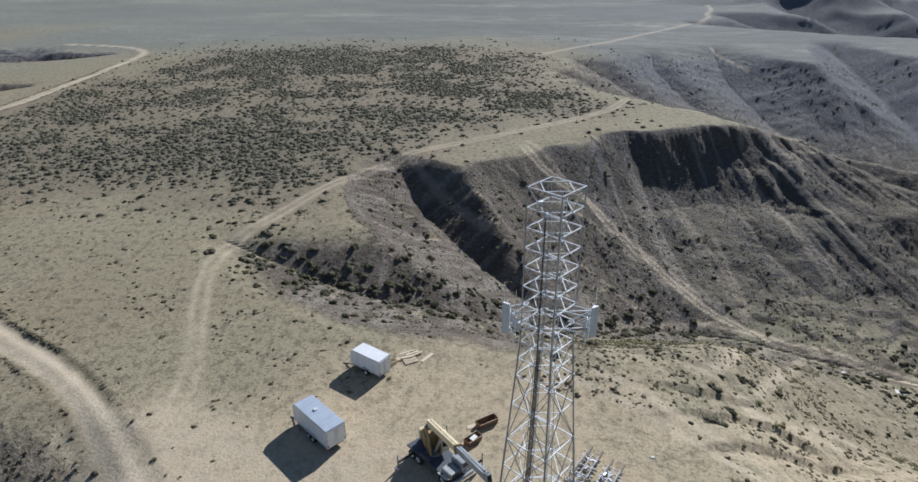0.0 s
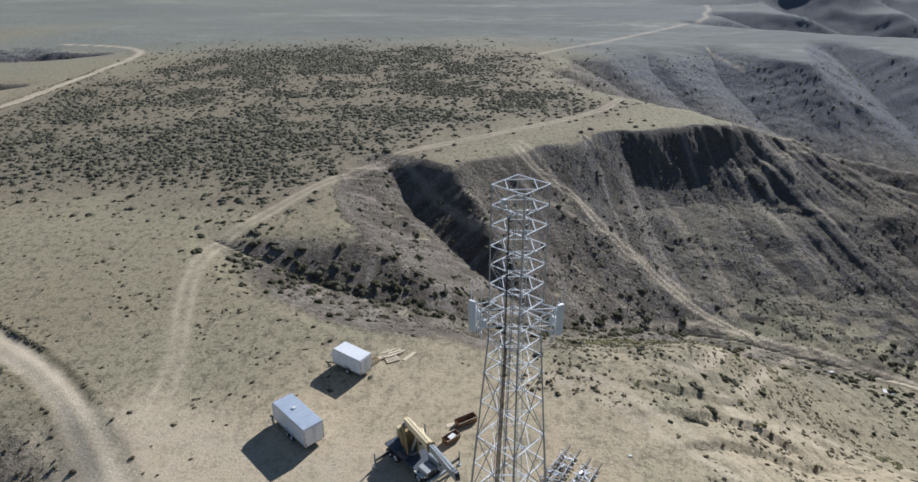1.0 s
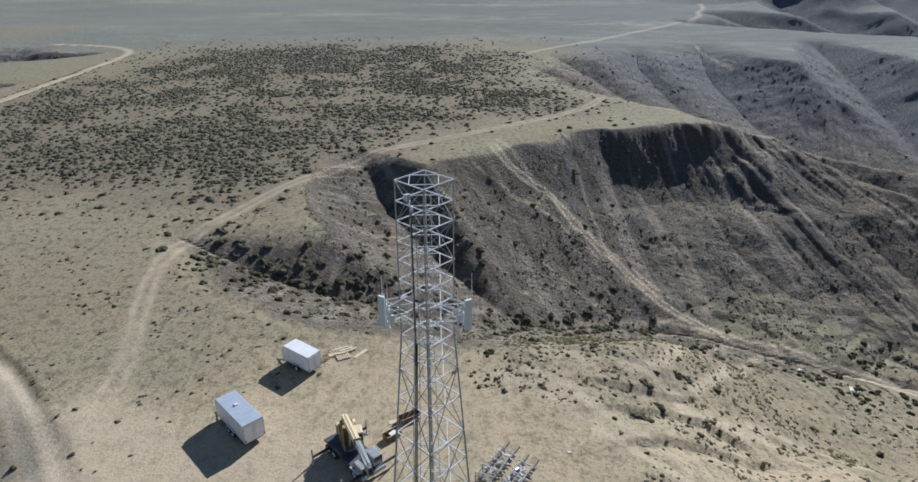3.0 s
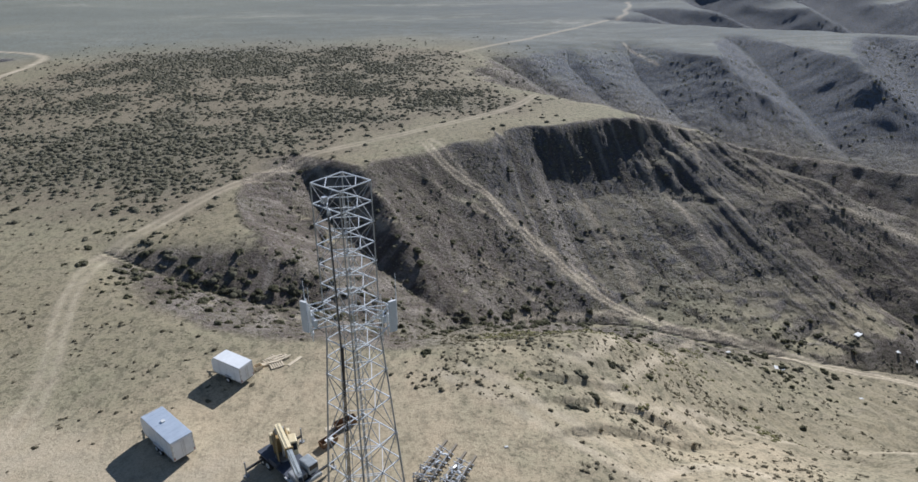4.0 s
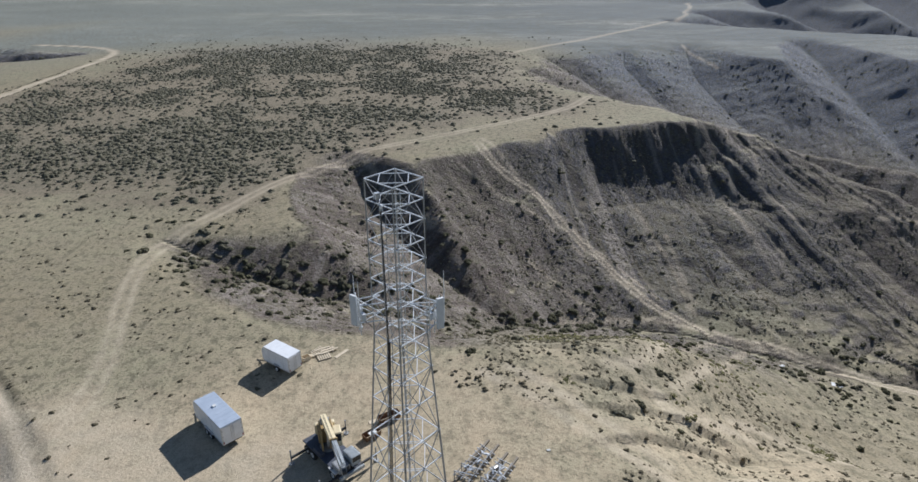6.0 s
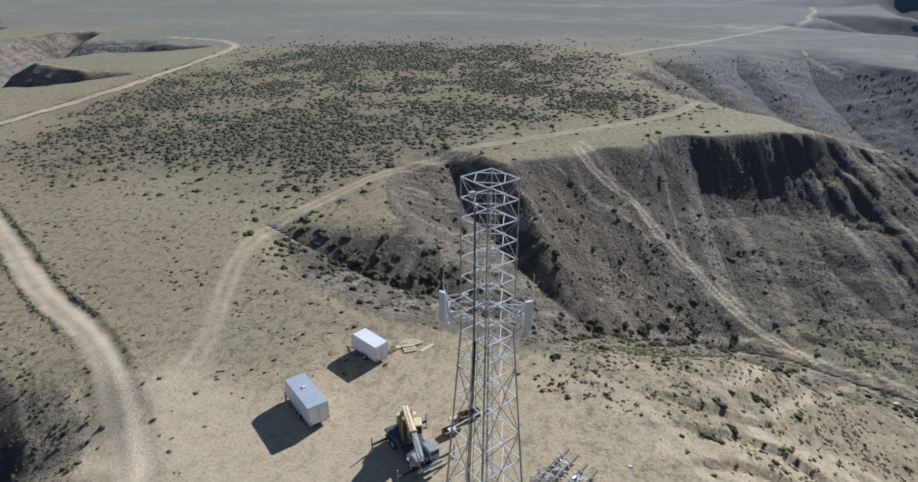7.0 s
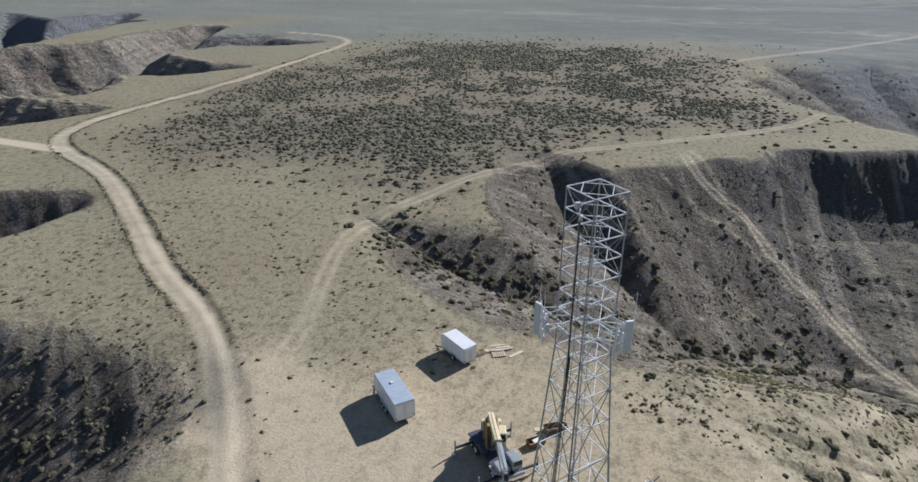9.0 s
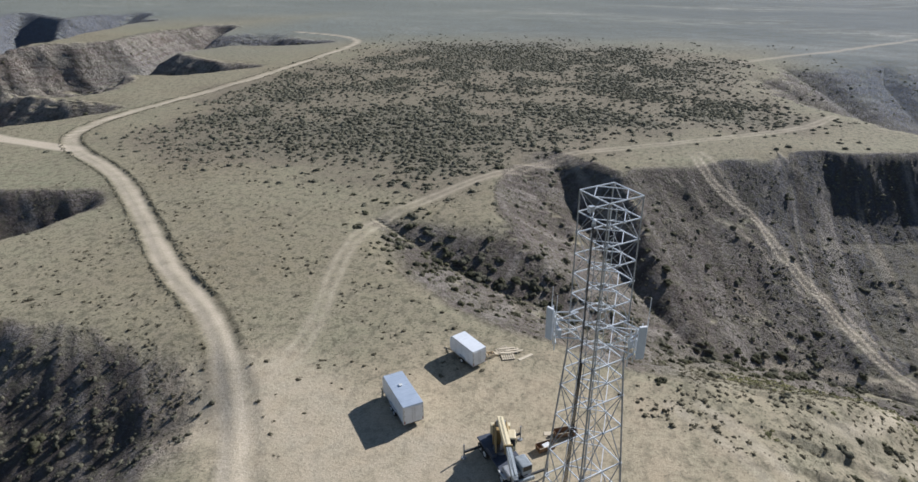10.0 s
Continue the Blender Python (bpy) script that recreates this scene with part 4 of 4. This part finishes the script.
def build_trailer(x, y, yaw, length, width, roof_z, roof_mat, axles, label, vent):
    z0 = 0.5
    t = thing("cargo_trailer", label, "trailer", pose(x, y, height_at(x, y), 0, 0, yaw), "cargo trailers")
    hw, h = width / 2, length / 2
    # the rear is at -x, the rounded nose at +x
    side = [(-h, z0), (h - 0.25, z0), (h, z0 + 0.25), (h, roof_z - 0.55), (h - 0.12, roof_z - 0.25), (h - 0.4, roof_z - 0.03), (h - 0.4, roof_z - 0.03), (-h, roof_z - 0.03)]
    side = side[:6] + side[7:]
    bm = prism(side, -hw, hw, 0.02)
    bmesh.ops.rotate(bm, verts=bm.verts[:], matrix=Matrix.Rotation(radians(-90), 3, "Z"))
    body = part("body", bm, WHITE, t)
    bm = box((-0.2, 0, roof_z), (length - 0.42, width + 0.02, 0.06), None, 0.02)
    roof = part("roof", bm, roof_mat, t)
    for n in range(int(length / 0.6)):
        part("roof_bow", box((-h + 0.35 + 0.6 * n, 0, roof_z + 0.032), (0.04, width - 0.06, 0.012)), roof_mat, roof)
    if vent:
        part("roof_vent", box((0.4, 0, roof_z + 0.09), (0.36, 0.36, 0.13), None, 0.04), SHEET, roof, "white plastic roof vent")
    for s in (-1, 1):
        part("top_rail", box((-0.2, s * (hw + 0.012), roof_z - 0.05), (length - 0.42, 0.03, 0.09), None, 0.008), TRIM, t)
        part("bottom_rail", box((-0.1, s * (hw + 0.012), z0 + 0.05), (length - 0.2, 0.03, 0.12), None, 0.008), TRIM, t)
        part("rear_post", box((-h - 0.01, s * (hw - 0.03), (z0 + roof_z) / 2), (0.05, 0.09, roof_z - z0), None, 0.01), TRIM, t)
        part("tail_light", box((-h - 0.03, s * (hw - 0.1), z0 + 0.25), (0.05, 0.12, 0.18), None, 0.01), RED, t, "red tail light")
        for n in range(int(length / 1.2)):
            part("panel_seam", box((-h + 0.9 + 1.2 * n, s * (hw + 0.002), (z0 + roof_z) / 2), (0.03, 0.012, roof_z - z0 - 0.3)), TRIM, t)
        span = 0.85 * axles + 0.15
        part("fender", box((-0.3, s * (hw + 0.11), z0 + 0.32), (span, 0.22, 0.08), None, 0.03), TRIM, t)
        for k in range(axles):
            wheel(t, -0.3 + (k - (axles - 1) / 2) * 0.82, s * (hw + 0.09), 0.34, 0.2, WHITE)
        door = part("rear_door", box((-h - 0.02, s * hw * 0.48, (z0 + roof_z) / 2 - 0.02), (0.04, hw * 0.9, roof_z - z0 - 0.22), None, 0.008), WHITE, t)
        part("lock_bar", rod((-h - 0.055, s * 0.14, z0 + 0.2), (-h - 0.055, s * 0.14, roof_z - 0.25), 0.018, 8), TRIM, door)
        for z in (z0 + 0.4, (z0 + roof_z) / 2, roof_z - 0.45):
            part("hinge", box((-h - 0.05, s * (hw - 0.09), z), (0.03, 0.13, 0.06)), DULL, door)
    part("axle", rod((-0.3, -hw, 0.36), (-0.3, hw, 0.36), 0.05, 10), DULL, t)
    part("chassis", box((-0.1, 0, z0 - 0.06), (length - 0.3, width * 0.8, 0.12), None, 0.01), BLACK, t)
    for s in (-1, 1):
        part("drawbar", strut((h - 0.4, s * 0.6, z0 - 0.03), (h + 1.1, 0, z0 - 0.03), 0.1, 0.08), BLACK, t)
    part("coupler", box((h + 1.2, 0, z0), (0.3, 0.12, 0.12), None, 0.03), DULL, t)
    part("jack", rod((h + 0.75, 0, 0.02), (h + 0.75, 0, 0.95), 0.04, 10), DULL, t)
    part("side_door", box((h - 1.1, -hw - 0.012, (z0 + roof_z) / 2), (0.8, 0.03, roof_z - z0 - 0.25), None, 0.008), WHITE, t)
    return t


build_trailer(-14.65, 50.4, 135, 6.1, 2.15, 2.62, ROOF, 2, "white box trailer with bare aluminium roof on dry ground", True)
build_trailer(-11.0, 61.05, 145, 4.5, 1.85, 2.45, WHITE, 1, "smaller all-white box trailer with rounded nose beside a lumber pile", False)


# ---- truck crane ----
def build_crane():
    x, y, yaw = -2.5, 46.0, -47
    t = thing("truck_crane", "old yellow and blue mobile crane on outriggers, boom raised", "crane", pose(x, y, height_at(x, y), 0, 0, yaw))
    part("frame", box((0, 0, 0.85), (6.4, 0.9, 0.3), None, 0.04), BLACK, t)
    part("deck", box((-0.6, 0, 1.12), (5.2, 2.5, 0.16), None, 0.03), BLUE, t, "dark blue flat deck")
    hood = part("hood", box((2.35, -0.55, 1.45), (1.35, 1.2, 0.6), None, 0.12), DULL, t)
    part("grille", box((3.04, -0.55, 1.4), (0.05, 0.9, 0.5), None, 0.02), BLACK, hood)
    part("bumper", box((3.3, 0, 0.95), (0.25, 2.6, 0.35), None, 0.05), GREY, t, "pale grey front bumper")
    cab = part("cab", box((2.3, 0.72, 1.75), (1.5, 1.05, 1.0), None, 0.12), GREY, t, "pale driver's cab")
    part("windscreen", box((3.05, 0.72, 1.95), (0.04, 0.85, 0.5), None, 0.01), GLASS, cab)
    part("side_window", box((2.3, 1.25, 1.98), (0.9, 0.04, 0.45), None, 0.01), GLASS, cab)
    for s in (-1, 1):
        part("fender", box((2.05, s * 1.22, 1.12), (1.25, 0.35, 0.12), None, 0.05), SHEET, t, "pale front fender")
        for wx in (1.95, -1.5, -2.45):
            wheel(t, wx, s * 1.12, 0.5, 0.32, SHEET)
        part("headlight", rod((3.42, s * 0.95, 1.15), (3.48, s * 0.95, 1.15), 0.1, 12), SHEET, t)
    for ox in (2.75, -2.3):
        part("outrigger_box", box((ox, 0, 0.72), (0.3, 2.5, 0.3), None, 0.02), BLUE, t)
        for s in (-1, 1):
            beam = part("outrigger_beam", box((ox, s * 2.1, 0.75), (0.18, 1.9, 0.2), None, 0.02), BLACK, t)
            part("jack", rod((ox, s * 3.03, 0.08), (ox, s * 3.03, 1.65), 0.07, 10), DULL, beam)
            part("foot", rod((ox, s * 3.03, 0.0), (ox, s * 3.03, 0.08), 0.24, 16), DULL, beam)
    part("tool_box", box((-2.7, 0.85, 1.5), (0.8, 0.7, 0.6), None, 0.04), GREY, t)
    part("tool_box", box((-0.6, -1.0, 1.4), (1.3, 0.45, 0.42), None, 0.04), BLUE, t)
    # turret, turned to where the boom points
    part("slew_ring", rod((-0.75, 0.05, 1.2), (-0.75, 0.05, 1.42), 0.75, 24), DULL, t)
    turn = pose(-0.75, 0.05, 1.42, 0, 0, -24.6)
    for s in (-1, 1):
        bm = prism([(-1.35, 0.0), (0.95, 0.0), (0.75, 1.1), (-0.1, 2.15), (-0.9, 2.3), (-1.4, 1.6)], s * 0.52 - 0.07, s * 0.52 + 0.07, 0.015)
        bmesh.ops.rotate(bm, verts=bm.verts[:], matrix=Matrix.Rotation(radians(90), 3, "Z"))
        bmesh.ops.scale(bm, vec=(-1, 1, 1), verts=bm.verts[:])
        bmesh.ops.recalc_face_normals(bm, faces=bm.faces[:])
        bmesh.ops.transform(bm, matrix=turn, verts=bm.verts[:])
        part("turret_plate", bm, YELLOW, t, "ochre yellow turret plate")
    house = part("turret_house", box((-0.95, 0, 0.75), (1.25, 1.5, 1.45), None, 0.1), YELLOW, t)
    house.matrix_basis = turn
    part("counterweight", box((-1.75, 0, 0.75), (0.55, 1.9, 1.1), None, 0.12), PALE_YELLOW, house)
    opcab = part("operator_cab", box((0.2, 0.95, 1.05), (1.2, 0.75, 1.6), None, 0.1), PALE_YELLOW, t)
    opcab.matrix_basis = turn
    part("window", box((0.82, 0.95, 1.3), (0.04, 0.6, 0.8), None, 0.01), GLASS, opcab)
    part("window", box((0.2, 1.34, 1.3), (0.9, 0.04, 0.8), None, 0.01), GLASS, opcab)
    winch = part("winch", rod((-0.9, -0.42, 2.1), (-0.9, 0.42, 2.1), 0.32, 20), DULL, t)
    winch.matrix_basis = turn
    inv = pose(x, y, height_at(x, y), 0, 0, yaw).inverted()
    a, b, c = [inv @ Vector(p) for p in ((-2.95, 46.3, 4.55), (-0.55, 39.5, 8.1), (1.5, 33.2, 11.5))]
    way = (c - a).normalized()
    boom = part("boom", strut(a - way * 1.45, b, 0.5, 0.6), PALE_YELLOW, t, "faded yellow base boom section")
    part("collar", strut(b - way * 0.25, b + way * 0.02, 0.66, 0.72), YELLOW, boom)
    part("inner_boom", strut(b, c, 0.42, 0.46), GREY, boom, "grey inner boom section")
    part("boom_head", strut(c - way * 0.1, c + way * 0.55, 0.34, 0.6), DULL, boom)
    sheave = c + way * 0.4
    side = way.cross(Vector((0, 0, 1))).normalized()
    part("sheave", rod(sheave - side * 0.14, sheave + side * 0.14, 0.26, 18), BLACK, boom)
    lift = turn @ Vector((0.55, 0, 0.35))
    part("lift_cylinder", rod(lift, a + way * 3.2 - Vector((0, 0, 0.3)), 0.12, 12), DULL, boom)
    part("hoist_rope", rod(a - way * 1.2 + Vector((0, 0, 0.4)), c + way * 0.4 + Vector((0, 0, 0.28)), 0.02, 6), BLACK, boom)
    return t


build_crane()


# ---- troughs, lumber and steel on the ground ----
def build_trough(x, y, yaw, length, width, label, sheet=False):
    t = thing("steel_trough", label, "trough", pose(x, y, height_at(x, y), 0, 0, yaw), "rusty troughs")
    h = 0.55
    part("bottom", box((0, 0, 0.06), (length, width, 0.06)), RUST, t)
    for s in (-1, 1):
        part("side_wall", box((0, s * width / 2, 0.32), (length, 0.05, h), pose(0, 0, 0, -8 * s), 0.01), RUST, t)
        part("end_wall", box((s * length / 2, 0, 0.32), (0.05, width, h), pose(0, 0, 0, 0, 8 * s), 0.01), RUST, t)
        part("rim", rod((-length / 2, s * width * 0.54, 0.6), (length / 2, s * width * 0.54, 0.6), 0.035, 8), WOOD, t, "pale worn rim")
        part("skid", box((0, s * width * 0.3, 0.015), (length * 1.02, 0.12, 0.05)), RUST, t)
    if sheet:
        part("load", box((0.1, 0.02, 0.42), (length * 0.5, width * 0.6, 0.1), pose(0, 0, 0, 6, 4, 12), 0.03), SHEET, t, "crumpled white wrapping")


build_trough(2.2, 51.9, 32, 2.2, 0.85, "long rusty steel trough standing on bare ground")
build_trough(0.75, 49.3, 42, 1.7, 0.8, "short rusty steel trough with white wrapping inside", True)


def board(x, y, z, yaw, length, width, thick, mat, label, lean=(0, 0)):
    ob = thing("plank", label, "plank", pose(x, y, height_at(x, y) + z, lean[0], lean[1], yaw), "loose planks")
    part("board", box((0, 0, thick / 2), (length, width, thick), None, 0.008), mat, ob)
    for s in (-1, 1):
        part("end_grain", box((s * (length / 2 + 0.002), 0, thick / 2), (0.006, width * 0.9, thick * 0.8)), OLDWOOD, ob)


def build_pallet(x, y, yaw, z, lean):
    t = thing("wooden_pallet", "raw wooden pallet lying in the lumber pile", "pallet", pose(x, y, height_at(x, y) + z, *lean, yaw), "pallets")
    for s in (-0.5, 0, 0.5):
        part("bearer", box((0, s, 0.06), (1.5, 0.09, 0.1), None, 0.008), OLDWOOD, t)
    for n in range(6):
        part("slat", box((-0.66 + 0.264 * n, 0, 0.125), (0.16, 1.12, 0.025), None, 0.005), WOOD, t)


build_pallet(-6.55, 62.75, 28, 0.0, (0, 0))
build_pallet(-7.5, 63.9, 50, 0.02, (4, -6))
build_pallet(-6.5, 64.2, 15, 0.0, (0, 0))
for i, (px, py, yaw, ln, z) in enumerate(((-7.3, 63.1, 22, 2.0, 0.16), (-6.7, 63.5, 30, 2.2, 0.18), (-6.0, 63.9, 38, 2.0, 0.16), (-7.9, 63.3, 14, 1.8, 0.0), (-7.1, 64.3, 26, 1.9, 0.17), (-6.4, 64.1, 34, 1.7, 0.2))):
    board(px, py, z, yaw, ln, 0.26, 0.045, WOOD, "raw wooden plank on the lumber pile", (0, 2 if i % 2 else -2))
board(0.75, 51.5, 0.0, 20, 1.2, 0.55, 0.05, WOOD, "pale wooden sheet lying by the rusty trough")
board(-4.6, 63.45, 0.0, 54, 2.1, 0.42, 0.06, WOOD, "single wide raw plank lying apart on the grass")
crate = thing("plywood_crate", "open pale plywood crate beside the white trailer", "crate", pose(-8.6, 62.35, height_at(-8.6, 62.35), 0, 0, 40))
part("bottom", box((0, 0, 0.03), (0.9, 0.7, 0.05)), WOOD, crate)
for s in (-1, 1):
    part("side_wall", box((0, s * 0.34, 0.25), (0.9, 0.03, 0.42)), WOOD, crate)
    part("end_wall", box((s * 0.44, 0, 0.25), (0.03, 0.65, 0.42)), WOOD, crate)


def build_steel_stack(x, y, yaw, label, rng):
    """Antenna mount steel stacked on two long skids."""
    t = thing("steel_stack", label, "steel stack", pose(x, y, height_at(x, y), 0, 0, yaw), "steel stacks")
    for s in (-0.55, 0.55):
        part("skid_beam", strut((-3.2, s, 0.12), (2.7, s, 0.55), 0.2, 0.24), OLDWOOD, t, "weathered timber skid")
    for n in range(9):
        u, z = -2.6 + 0.52 * n, 0.42 + 0.05 * (n % 3)
        a = rng.uniform(-0.35, 0.35)
        part("pipe", rod((u - a, -0.95, z), (u + a, 0.95, z + 0.1), 0.05, 9), STEEL if n % 2 else DULL, t)
    for n in range(7):
        u = rng.uniform(-2.2, 1.4)
        part("bracket", box((u, rng.uniform(-0.5, 0.5), 0.65), (0.5, 0.16, 0.12), pose(0, 0, 0, rng.uniform(-15, 15), rng.uniform(-15, 15), rng.uniform(0, 180)), 0.01), STEEL, t)
    for s in (-0.8, 0.0, 0.8):
        part("angle_bar", strut((-3.0, s, 0.62), (1.6, s * 0.7, 0.78), 0.06, 0.06), DULL, t)
    for u in (-2.9, -1.7):
        part("upright", rod((u, -0.75, 0.1), (u, -0.75, 1.15), 0.04, 8), DULL, t)
        part("upright", rod((u, 0.75, 0.1), (u, 0.75, 1.15), 0.04, 8), DULL, t)
        part("cross_tube", rod((u, -0.8, 1.1), (u, 0.8, 1.1), 0.04, 8), DULL, t)


stack_rng = random.Random(4)
build_steel_stack(11.2, 45.6, 56, "stack of galvanised mount steel on timber skids", stack_rng)
build_steel_stack(12.9, 43.9, 56, "second stack of galvanised mount steel on timber skids", stack_rng)


def build_scrap(x, y, size, yaw, label):
    t = thing("scrap_sheet", label, "scrap", pose(x, y, height_at(x, y) + 0.02, 0, 0, yaw), "scraps on the canyon floor")
    bm = bmesh.new()
    bmesh.ops.create_grid(bm, x_segments=5, y_segments=4, size=0.5)
    rr = random.Random(int(x * 10))
    for v in bm.verts:
        v.co = Vector((v.co.x * size, v.co.y * size * 0.6, rr.uniform(0.0, 0.25) * size * 0.3))
    ext = bmesh.ops.extrude_face_region(bm, geom=bm.faces[:])
    for v in [g for g in ext["geom"] if isinstance(g, bmesh.types.BMVert)]:
        v.co.z += 0.05
    bmesh.ops.recalc_face_normals(bm, faces=bm.faces[:])
    part("sheet", bm, SHEET, t)


for x, y, size, yaw in ((66, 93, 0.8, 20), (72.5, 88.2, 1.0, 70), (73.4, 87.6, 0.7, 10), (94, 97.5, 1.6, 30), (99, 93, 1.1, 80), (102, 91, 1.5, 50), (18, 47.5, 0.35, 10), (82, 79, 0.6, 0)):
    build_scrap(x, y, size, yaw, "crumpled white sheet lying on the ground")
